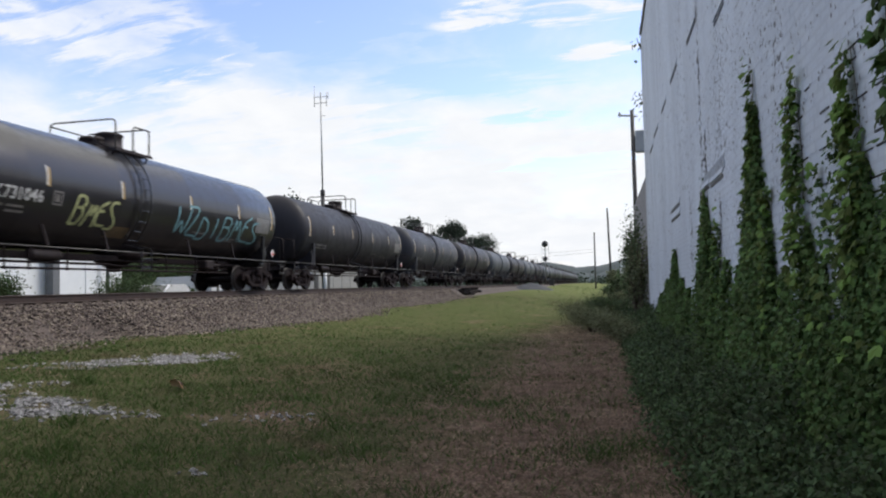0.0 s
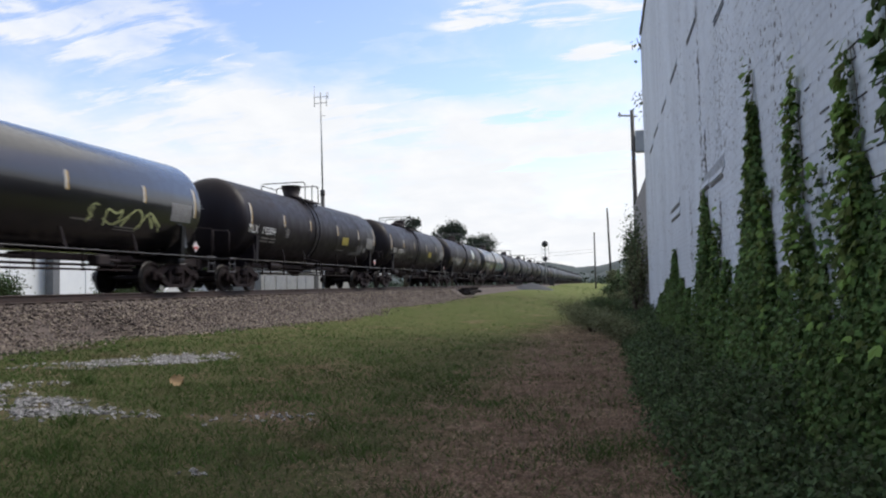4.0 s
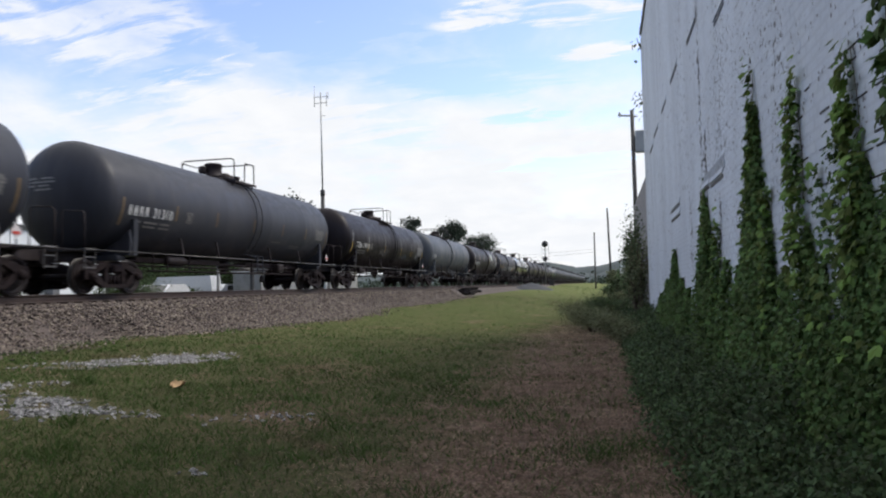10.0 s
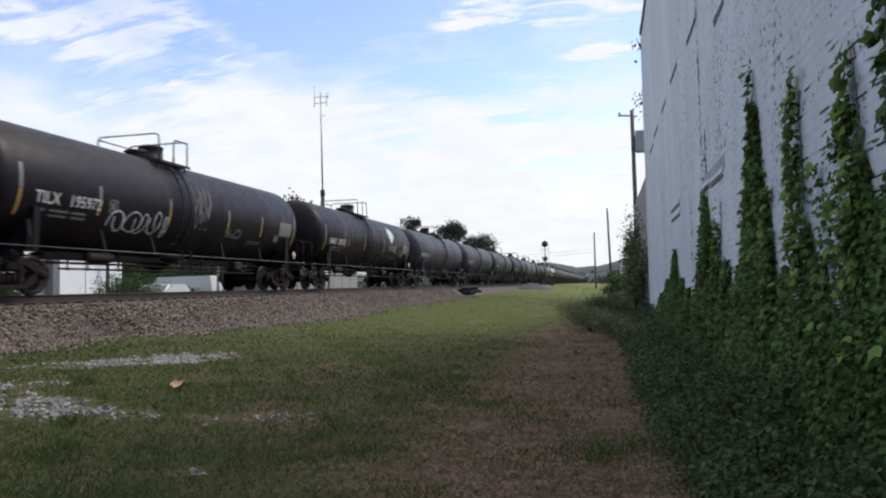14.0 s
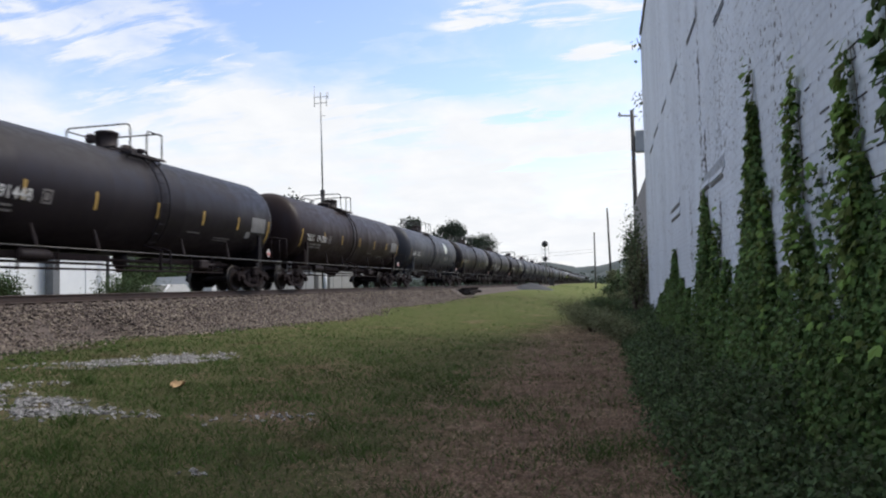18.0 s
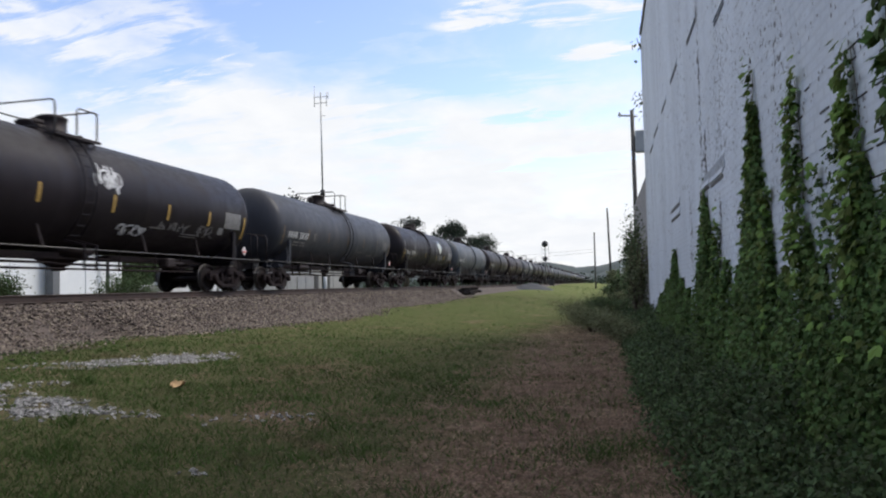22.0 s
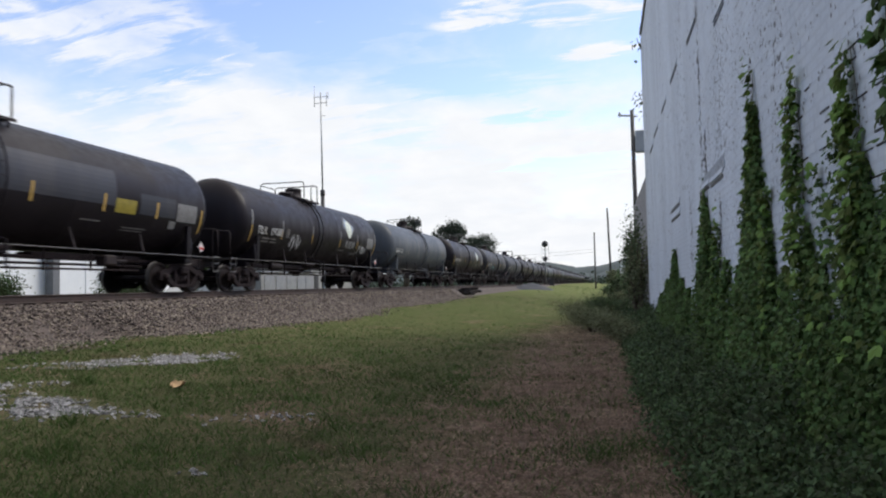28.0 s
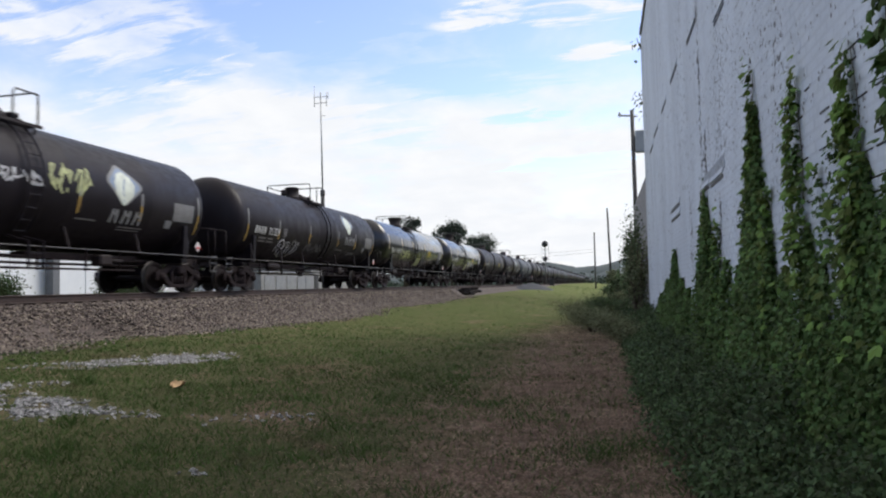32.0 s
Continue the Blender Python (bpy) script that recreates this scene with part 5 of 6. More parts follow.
# a vine that hangs from above at the near end of the wall
plant = thing("hanging_vine", None, None, label="green vine hanging down from the mill roof", category="vine", group="vines on the wall")
part("stem", Geo().tube([(WALL_X - 0.03, 3.4 + 0.05 * math.sin(z_), z_) for z_ in np.linspace(8.6, 1.9, 12)], 0.010, 5), M_STEM, plant)
n_ = 620
z_ = rng.uniform(2.0, 8.6, n_)
y_ = 3.38 + rng.normal(0, 0.065, n_) + 0.05 * np.sin(z_ * 5.0)
v_, f_ = leaf_cloud(np.stack([WALL_X - 0.03 - rng.uniform(0, 0.06, n_), y_, z_], 1), np.array([-1.0, -0.2, 0.5]), rng.uniform(0.06, 0.10, n_), 0.9, 0.5)
part("leaves", soup("leaves", v_, f_, M_IVY), None, plant)
for yy_, zz_, nn_ in ((21.6, 6.9, 26), (21.65, 8.6, 12)):
    tuft = thing("wall_tuft", None, None, label="dry weed tuft growing out of the wall corner", category="weed", group="tufts on the wall")
    p_ = np.stack([WALL_X - rng.uniform(-0.05, 0.3, nn_), yy_ + rng.normal(0, 0.1, nn_), zz_ + rng.normal(0, 0.25, nn_)], 1)
    v_, f_ = leaf_cloud(p_, np.array([-1.0, -0.2, 0.5]), 0.12, 0.9, 0.5)
    part("leaves", soup("leaves", v_, f_, M_WEED), None, tuft)
    part("stem", Geo().tube([(WALL_X + 0.02, yy_, zz_ - 0.2), (WALL_X - 0.12, yy_, zz_ + 0.25)], 0.012, 5), M_STEM, tuft)


# ---- weeds at the wall foot ----
def weed_edge(y):
    """How far the weeds reach from the wall."""
    y = np.asarray(y, float)
    return np.interp(y, [0, 3, 4, 6, 8, 10, 15, 20, 26, 32, 40], [0.98, 0.90, 0.76, 0.60, 0.52, 0.50, 0.55, 0.4, -0.1, -0.8, -1.5])


n_ = 150000
y_ = -2.0 + 42 * rng.uniform(0, 1, n_) ** 2.0
e_ = weed_edge(y_) + 0.10 * wave(y_, y_ * 0.3, 2.2) - np.abs(rng.normal(0, 0.11, n_))
u_ = rng.uniform(0, 1, n_)
x_ = e_ + (WALL_X - 0.02 - e_) * u_
h_ = (0.12 + np.interp(y_, [2, 8, 14, 40], [1.15, 1.0, 0.8, 1.0]) * u_ ** 0.8) * (0.75 + 0.25 * wave(x_, y_, 2.6, 1.0))
z_ = ground_z(x_, y_) + h_ * rng.uniform(0, 1, n_) ** 0.45
p_, size_ = np.stack([x_, y_, z_], 1), rng.uniform(0.018, 0.046, n_) * np.interp(y_, [2, 10, 40], [1, 1.2, 2.0])
k_ = n_ // 2
v_, f_ = leaf_cloud(p_[:k_], np.array([-0.7, -0.4, 0.8]), size_[:k_], 0.4, 0.7)
v2, f2 = leaf_cloud(p_[k_:], np.array([-0.5, -0.4, 0.8]), size_[k_:] * 1.3, -0.3, 0.9, False)
v_, f_ = np.concatenate([v_, v2]), np.concatenate([f_, f2 + len(v_)])
tagged(new("weeds", soup("weeds", v_, f_, M_WEED)), label="dense dark green weeds along the wall foot", category="weeds", kind="stuff")


def brush(x, y, r, h, n, mat, size, label, twigs=9, seed=1):
    """A shrub: bent twigs from one foot, leaves in clumps on them."""
    q = np.random.default_rng(seed)
    z0 = float(ground_z(x, y)) - 0.03
    ob = thing("shrub", None, None, pose(x, y, z0), label=label, category="shrub", group="shrubs")
    tips = []
    for i in range(twigs):
        a, s = q.uniform(0, 6.28), q.uniform(0.3, 1.0)
        pts = [(0.05 * math.cos(a), 0.05 * math.sin(a), 0), (r * 0.4 * s * math.cos(a), r * 0.4 * s * math.sin(a), h * 0.5), (r * 0.85 * s * math.cos(a + 0.3), r * 0.85 * s * math.sin(a + 0.3), h * q.uniform(0.55, 0.98))]
        part("twig", Geo().tube(pts, 0.02 + 0.01 * h, 5, r1=0.006), M_STEM, ob)
        tips += [pts[1], pts[2], tuple((np.array(pts[1]) + np.array(pts[2])) / 2)]
    c = np.array(tips)[q.integers(0, len(tips), n)]
    p = c + q.normal(0, 1, (n, 3)) * np.array([r * 0.24, r * 0.24, h * 0.15])
    p[:, 2] = np.abs(p[:, 2])
    d = p - np.array([0, 0, h * 0.4])
    v, f = leaf_cloud(p, np.array([-0.3, -0.5, 0.6]), q.uniform(0.7, 1.3, n) * size, 0.4, 0.7)
    part("leaves", soup("leaves", v, f, mat), None, ob)
    return ob


i_ = 0
for x, y, r, h, mat in ((0.55, 16.5, 0.5, 0.5, M_DRYWEED), (0.25, 19.0, 0.6, 0.55, M_DRYWEED), (-0.4, 21.0, 0.9, 0.6, M_DRYWEED), (-0.5, 24.0, 1.0, 0.6, M_DRYWEED), (-0.9, 27.5, 1.1, 0.65, M_DRYWEED), (-1.2, 32.0, 1.2, 0.7, M_DRYWEED), (0.1, 26.0, 0.9, 0.9, M_WEED), (-0.1, 31.0, 1.0, 0.9, M_WEED),
                        (1.0, 22.3, 0.45, 2.6, M_DRYWEED), (1.0, 24.5, 0.45, 3.2, M_WEED), (1.05, 27.0, 0.5, 3.7, M_WEED), (1.05, 29.5, 0.5, 3.5, M_WEED), (1.25, 32.6, 0.6, 3.2, M_WEED), (1.5, 36.0, 0.7, 2.6, M_WEED), (0.6, 34.0, 0.7, 1.2, M_DRYWEED), (1.2, 42.0, 0.9, 1.6, M_WEED),
                        (0.95, 88.0, 0.7, 2.6, M_DRYWEED), (2.6, 80.0, 1.6, 1.6, M_WEED), (1.2, 60.0, 1.2, 1.2, M_WEED)):
    i_ += 1
    big = h > 2
    brush(x, y, r, h, 1700 if big else 3600, mat, (0.065 if big else 0.036) if y < 40 else 0.2, "tall green shrub against the brick annex" if big else "low dry brown brush beside the wall", 14 if big else 9, i_)


# ---- trees behind the railway ----
def tree(x, y, h, r, seed, spiky=False):
    q = np.random.default_rng(seed)
    z0 = float(ground_z(x, y)) - 0.05
    ob = thing("tree", None, None, pose(x, y, z0), label="dark green leafy tree behind the railway", category="tree", group="trees behind the railway")
    trunk = Geo().tube([(0, 0, 0), (0.1, 0.05, h * 0.3), (-0.05, 0.1, h * 0.6), (0.1, 0, h * 0.85)], 0.28, 8, r1=0.06)
    part("trunk", trunk, M_BARK, ob)
    tips = []
    for i in range(26):
        zb = h * q.uniform(0.3, 0.8)
        a = i * 2.4 + q.uniform(-0.4, 0.4)
        reach = r * q.uniform(0.55, 1.0) * (1.0 - 0.5 * max(0, zb / h - 0.5))
        lift = h * q.uniform(0.05, 0.22)
        mid = (reach * 0.5 * math.cos(a), reach * 0.5 * math.sin(a), zb + lift * 0.6)
        tip = (reach * math.cos(a), reach * math.sin(a), min(h * 0.97, zb + lift))
        part("limb", Geo().tube([(0, 0, zb), mid, tip], 0.09, 5, r1=0.02), M_BARK, ob)
        tips += [mid, tip, tip]
    for i in range(5):
        tips.append((q.normal(0, r * 0.2), q.normal(0, r * 0.2), h * q.uniform(0.82, 0.99)))
    n = 7000
    c = np.array(tips)[q.integers(0, len(tips), n)]
    s = np.array([r * 0.16, r * 0.16, h * 0.04]) * (0.8 if spiky else 1.0)
    p = c + q.normal(0, 1, (n, 3)) * s
    v, f = leaf_cloud(p, np.array([0.0, -0.3, 0.8]), q.uniform(0.6, 1.3, n) * 0.40, 0.3, 0.9, False)
    part("crown", soup("crown", v, f, M_LEAF), None, ob)


for row in ((-26, 118.5, 12.3, 2.9, 1, True), (-26, 90.5, 9.7, 2.2, 2, True), (-27.2, 148, 11.1, 3.5, 3, False), (-28, 157, 11.8, 3.9, 4, False), (-26, 56.5, 9.0, 3.0, 5, True), (-30, 59.0, 8.8, 2.4, 6, True), (-30, 103.0, 9.0, 2.5, 7, True)):
    tree(*row)
brush(-24.0, 31.3, 1.6, 1.75, 7000, M_WEED, 0.07, "green bush behind the railway tracks", 14, 61)
brush(-25.4, 24.9, 1.1, 1.9, 5000, M_WEED, 0.075, "dark green bush behind the railway tracks", 14, 67)
brush(-26.4, 23.6, 1.3, 2.2, 5000, M_WEED, 0.075, "dark green bush behind the railway tracks", 14, 63)
for i in range(7):
    brush(-31.5 + 0.8 * math.sin(i * 2.0), 40.4 + i * 2.2, 1.8, 3.6 + 0.8 * math.sin(i * 3.1), 2600, M_WEED, 0.16, "dense dark green bush behind the tracks", 14, 70 + i)
brush(-25.5, 38.6, 0.9, 1.3, 1000, M_WEED, 0.13, "low green bush behind the railway tracks", 10, 64)

# ---- far hills and woods ----
for name, dist, prof, lab in (("hill_far", 1500.0, ((-60, 20), (-30, 26), (-12, 36), (-7, 52), (-4.2, 54), (-2.2, 40), (0, 44), (2, 62), (4, 76), (8, 82), (30, 40), (60, 20)), "hazy wooded hill on the horizon"),
                              ("hill_near", 900.0, ((-60, 10), (-20, 14), (-9, 24), (-6.5, 30), (-4.0, 29), (-2.2, 18), (-0.5, 14), (2, 26), (5, 34), (20, 28), (60, 10)), "dark green wooded ridge on the horizon")):
    az = np.linspace(-70, 70, 420)
    top = np.interp(az, [p[0] for p in prof], [p[1] for p in prof])
    top = top + 1.4 * wave(az * 9, az * 0, 1.0, dist) + 0.9 * wave(az * 31, az * 0, 1.0, 2.0)
    a_ = np.radians(az)
    ring = []
    for k_, (rr, zz) in enumerate(((1.0, 0.0), (1.04, 0.55), (1.1, 0.85), (1.16, 1.0), (1.4, 0.6), (1.6, 0.0))):
        ring.append(np.stack([np.sin(a_) * dist * rr, np.cos(a_) * dist * rr, (top + 2) * zz - 2], 1))
    v_ = np.stack(ring, 1).reshape(-1, 3)
    ix = np.arange(5)[None, :] + (np.arange(len(az) - 1) * 6)[:, None]
    f_ = np.stack([ix, ix + 6, ix + 7, ix + 1], -1).reshape(-1, 4)
    tagged(new(name, soup(name, v_, f_, M_HILL, True)), label=lab, category="hill", kind="structure")
n_ = 9000
a_ = np.radians(rng.uniform(-60, 25, n_))
d_ = rng.uniform(420, 560, n_)
p_ = np.stack([np.sin(a_) * d_ - 40, np.cos(a_) * d_, np.abs(rng.normal(0, 1, n_)) * 3.2 + 0.5], 1)
v_, f_ = leaf_cloud(p_, np.array([0, -0.6, 0.6]), rng.uniform(2.0, 3.6, n_), 0.3, 0.8, False)
# the belt that the glossy tanks mirror, behind the mill yard
n_ = 9000
y_ = rng.uniform(33, 230, n_)
p_ = np.stack([rng.uniform(18, 32, n_), y_, (9.5 + 2.0 * wave(y_, y_ * 0, 0.13)) * rng.uniform(0, 1, n_) ** 0.8 + 0.2], 1)
v2, f2 = leaf_cloud(p_, np.array([-0.7, -0.3, 0.5]), rng.uniform(1.1, 1.9, n_), 0.3, 0.8, False)
f_, v_ = np.concatenate([f_, f2 + len(v_)]), np.concatenate([v_, v2])
tagged(new("far_woods", soup("far_woods", v_, f_, M_LEAF)), label="far belt of dark green trees", category="woods", kind="stuff")

# ---- masts and poles ----
mz = float(ground_z(-26, 62))
mast = thing("radio_mast", None, None, pose(-26, 61.8, mz), label="thin grey radio mast with dipole antennas", category="mast")
part("base_tube", Geo().tube([(0, 0, 0), (0, 0, 10.4 - mz)], 0.19, 10), M_DARKM, mast, "dark thick lower tube")
part("tube", Geo().tube([(0, 0, 10.4 - mz), (-0.1, 0, 20.3 - mz)], 0.085, 8, r1=0.06), M_GALV, mast)
for z in (19.85, 19.25):
    part("antenna_arm", Geo().tube([(-0.75, 0, z - mz), (0.55, 0, z - mz)], 0.03, 6), M_GALV, mast)
for x, z0, z1 in ((-0.75, 18.9, 21.0), (0.5, 18.9, 20.3), (0.65, 19.6, 20.35)):
    part("dipole", Geo().tube([(x, 0, z0 - mz), (x, 0, z1 - mz)], 0.03, 6), M_GALV, mast)
part("small_antenna", Geo().tube([(0, 0, 18.0 - mz), (0.35, 0, 18.0 - mz)], 0.03, 6), M_GALV, mast)
part("collar", Geo().lathe([(0.1, 0), (0.22, 0), (0.22, 0.5), (0.1, 0.55)], (0, 0, 10.3 - mz), "z", 10), M_DARKM, mast)

pole = thing("utility_pole", None, None, pose(1.42, 31.6, 0.0), label="weathered wooden utility pole with a transformer", category="utility pole")
part("post", Geo().tube([(0, 0, -0.2), (0, 0, 4.0), (-0.02, 0, 9.05)], 0.115, 10, r1=0.08), M_POLE, pole)
part("bracket_arm", Geo().tube([(0, 0, 8.8), (-0.55, 0.05, 8.85)], 0.04, 6), M_GALV, pole)
part("insulator", Geo().lathe([(0.02, 0), (0.07, 0.02), (0.05, 0.08), (0.07, 0.12), (0.03, 0.2)], (-0.55, 0.05, 8.8), "z", 8), M_WHITE, pole)
part("transformer", Geo().box((0.29, 0, 7.62), (0.42, 0.36, 0.96), 0.04), M_CAN, pole, "pale grey transformer box")
part("hanger", Geo().box((0.12, 0, 7.6), (0.3, 0.08, 0.5), 0.01), M_DARKM, pole)
pole = thing("utility_pole", None, None, pose(0.80, 90.0, 0.6), label="thin wooden utility pole beside dry brush", category="utility pole")
part("post", Geo().tube([(0, 0, -0.3), (-0.25, 0, 10.2)], 0.16, 8, r1=0.10), M_POLE, pole)
part("crossarm", Geo().box((-0.2, 0, 8.4), (0.2, 0.12, 1.0), 0.02), M_POLE, pole)
pole = thing("utility_pole", None, None, pose(-1.65, 130.0, 0.6), label="slim leaning grey pole in the far grass", category="utility pole")
part("post", Geo().tube([(0, 0, -0.3), (0, 0, 10.0)], 0.15, 8, r1=0.12), M_POLE, pole)
g = Geo()
for z in (7.0, 7.6):
    g.tube([(-1.65 - i * 6.5, 130 + i * 4.0, z - 0.9 * math.sin(math.pi * i / 12)) for i in range(13)], 0.02, 4)
thing("overhead_wire", g, M_DARKM, label="thin overhead wires crossing the railway", category="wire", kind="stuff")

signal = thing("railway_signal", None, None, pose(-12.0, 146.5, 1.0), label="dark railway signal mast with two round heads", category="railway signal")
part("mast", Geo().tube([(0, 0, -0.4), (0, 0, 9.3)], 0.13, 8), M_GALV, signal)
for z in (8.7, 5.6):
    head = part("signal_head", Geo().lathe([(0.05, -0.12), (0.62 if z > 7 else 0.5, -0.1), (0.66 if z > 7 else 0.54, 0.0), (0.62 if z > 7 else 0.5, 0.04), (0.05, 0.06)], (0, -0.25, z), "y", 20), M_DARKM, signal, "round black signal target")
    part("lamp_hood", Geo().lathe([(0.05, 0), (0.3, 0), (0.32, -0.4), (0.05, -0.2)], (0, -0.35, z), "y", 12), M_DARKM, head)
part("ladder", Geo().tube([(-0.7, 0.2, 0), (-0.7, 0.2, 8.6)], 0.04, 5).tube([(0.7, 0.2, 4.8), (0.7, 0.2, 8.6)], 0.04, 5).tube([(-0.7, 0.2, 4.8), (0.7, 0.2, 4.8)], 0.04, 5).tube([(-0.7, 0.2, 7.6), (0.7, 0.2, 7.6)], 0.04, 5), M_GALV, signal)
part("equipment_box", Geo().box((1.2, 0, 0.7), (1.0, 0.8, 1.4), 0.04), M_DARKM, signal)


# ---- yard behind the railway ----
def shed(x, y, lx, ly, h, mat, label, doors=0):
    z0 = float(ground_z(x, y)) - 0.05
    ob = thing("shed", None, None, pose(x, y, z0), label=label, category="building", group="yard buildings")
    part("shell", Geo().box((0, 0, h / 2), (lx, ly, h), 0.03), mat, ob)
    part("roof", Geo().prism([(-lx / 2 - 0.2, h), (lx / 2 + 0.2, h), (lx / 2 + 0.2, h + 0.15), (0, h + lx * 0.09), (-lx / 2 - 0.2, h + 0.15)], -ly / 2 - 0.2, ly / 2 + 0.2, "y"), M_ROOF, ob)
    RIB = Geo().box((0, 0, h / 2), (0.05, 0.04, h - 0.1), 0.01).mesh("rib", mat)
    for i in range(int(ly / 2.7)):
        part("rib", RIB, None, ob).matrix_basis = pose(lx / 2 + 0.02, -ly / 2 + 0.6 + i * 2.7, 0)
    for i in range(doors):
        d = part("door", Geo().box((lx / 2 + 0.05, -ly / 2 + 1.2 + i * 3.2, 1.1), (0.08, 1.0, 2.2), 0.01), M_DARKM, ob, "dark recessed door")
    return ob


shed(-34.0, 28.6, 8.0, 20.0, 4.6, M_WHITEP, "white ribbed metal shed behind the tracks", 1)
shed(-34.0, 75.0, 8.0, 14.0, 3.6, M_CONCRETE, "grey block building behind the tracks", 2)
shed(-38.0, 55.0, 10.0, 12.0, 5.0, M_OLD, "dull brick building behind the tracks", 0)
shed(5.2, 98.0, 6.0, 10.0, 4.2, M_WHITEP, "small white house beyond the brush", 1)
for x, y, w, h, mat, words in ((-29.6, 32.45, 0.5, 4.3, M_PILLAR, "grey concrete pillar before the white shed"), (-29.6, 36.8, 0.16, 4.2, M_DARKM, "dark slim steel post before the white shed"),
                               (-24.0, 39.95, 0.14, 3.0, M_CONCRETE, "thin grey steel post behind the tracks"), (-23.6, 43.6, 0.22, 3.1, M_DARKM, "dark steel post beside the grey block wall")):
    p = thing("steel_post", None, None, pose(x, y, float(ground_z(x, y))), label=words, category="post", group="posts in the yard")
    part("shaft", Geo().box((0, 0, h / 2), (w, w, h), 0.02), mat, p)
    part("foot", Geo().box((0, 0, 0.05), (w + 0.2, w + 0.2, 0.1), 0.01), M_CONCRETE, p)
p = thing("white_post", None, None, pose(-24.0, 57.4, float(ground_z(-24, 57.4))), label="white painted post behind the tracks", category="post")
part("shaft", Geo().tube([(0, 0, 0), (0, 0, 2.5)], 0.16, 10), M_WHITEP, p)
part("cap", Geo().lathe([(0.18, 0), (0.18, 0.08), (0.05, 0.16)], (0, 0, 2.5), "z", 10), M_WHITEP, p)
p = thing("relay_cabinet", None, None, pose(-24.6, 49.3, float(ground_z(-24, 48.5))), label="grey metal relay cabinet behind the tracks", category="cabinet")
part("body", Geo().box((0, 0, 1.1), (2.2, 9.2, 2.2), 0.04), M_CONCRETE, p)
part("lid", Geo().box((0, 0, 2.25), (2.4, 9.4, 0.1), 0.02), M_GALV, p)
for y in (-3.4, -1.6, 0.2, 2.0, 3.6):
    part("door", Geo().box((1.12, y, 1.05), (0.05, 1.5, 1.8), 0.01), M_GALV, p)


def parked_car(x, y, turn, van=False):
    z0 = float(ground_z(x, y))
    ob = thing("parked_van" if van else "parked_car", None, None, pose(x, y, z0, 0, 0, turn), label="white parked van behind the tracks" if van else "white parked sedan behind the tracks", category="van" if van else "car", group="parked vehicles")
    if van:
        side = [(-2.5, 0.45), (2.45, 0.45), (2.5, 1.0), (1.7, 1.15), (1.1, 1.95), (-2.4, 2.0), (-2.5, 1.2)]
    else:
        side = [(-2.2, 0.35), (2.2, 0.35), (2.25, 0.75), (1.2, 0.92), (0.45, 1.42), (-1.1, 1.45), (-1.75, 0.98), (-2.25, 0.9)]
    part("body", Geo().prism([(a, b) for a, b in side], -0.85, 0.85, "x"), M_CARP, ob)
    hi = side[4][1]
    part("side_window", Geo().prism([(-1.0, hi - 0.42), (0.55, hi - 0.42), (0.3, hi - 0.08), (-0.95, hi - 0.08)], 0.856, 0.87, "x"), M_GLASS, ob)
    part("windscreen", Geo().add([(-0.75, side[3][0] - 0.03, side[3][1] + 0.04), (0.75, side[3][0] - 0.03, side[3][1] + 0.04), (0.68, side[4][0] + 0.06, hi - 0.03), (-0.68, side[4][0] + 0.06, hi - 0.03)], [(0, 1, 2, 3)]), M_GLASS, ob)
    for sx in (0.78, -0.78):
        for sy in (1.4, -1.4):
            w = part("wheel", Geo().lathe([(0.05, -0.1), (0.3, -0.1), (0.33, -0.06), (0.33, 0.06), (0.3, 0.1), (0.05, 0.1)], (sx, sy, 0.33), "x", 16), M_RUBBER, ob)
            part("rim", Geo().lathe([(0.04, 0), (0.2, 0), (0.2, 0.02), (0.04, 0.03)], (sx + (0.1 if sx > 0 else -0.13), sy, 0.33), "x", 12), M_GALV, w)


parked_car(-24.2, 34.4, 184)
parked_car(-27.4, 40.9, 100, True)
parked_car(-27.0, 46.0, -6)
parked_car(-28.0, 52.5, 5)

# ---- heaps on the lawn edge ----
g = Geo()
q = random.Random(5)
heap = thing("scrap_heap", None, None, pose(-11.1, 57.0, float(max(ballast_z(np.array(-11.1), np.array(57.0)), ground_z(-11.1, 57.0))) + 0.06), label="dark heap of old broken ties on the grass", category="scrap heap")
for i in range(14):
    TIMBER = Geo().box((0, 0, 0), (q.uniform(0.6, 1.3), 0.24, 0.2), 0.02)
    part("timber", TIMBER, M_OILY, heap).matrix_basis = pose(q.uniform(-0.75, 0.75), q.uniform(-0.5, 0.5), 0.10 + 0.22 * q.random() * (1 + (i > 8)), q.uniform(-6, 6), q.uniform(-8, 8), q.uniform(-60, 60))
mx, my = np.meshgrid(np.linspace(-1, 1, 40), np.linspace(-1, 1, 40))
rad = np.sqrt(mx ** 2 + my ** 2)
mh = np.clip(1 - rad, 0, 1) ** 0.9 * 1.0 + 0.06 * wave(mx * 9, my * 9, 1.0) * (rad < 1)
mv = np.stack([-9.5 + mx * 3.3, 92 + my * 5.0, ground_z(-9.5 + mx * 3.3, 92 + my * 5.0) - 0.12 + mh], -1).reshape(-1, 3)
ix = np.arange(39)[None, :] + (np.arange(39) * 40)[:, None]
M_MOUND = material("gravel_mound", (0.032, 0.035, 0.042), 0.95, vary=0.3, scale=4, second=(0.05, 0.05, 0.055), amount=0.5, bump=0.8, bump_scale=14)
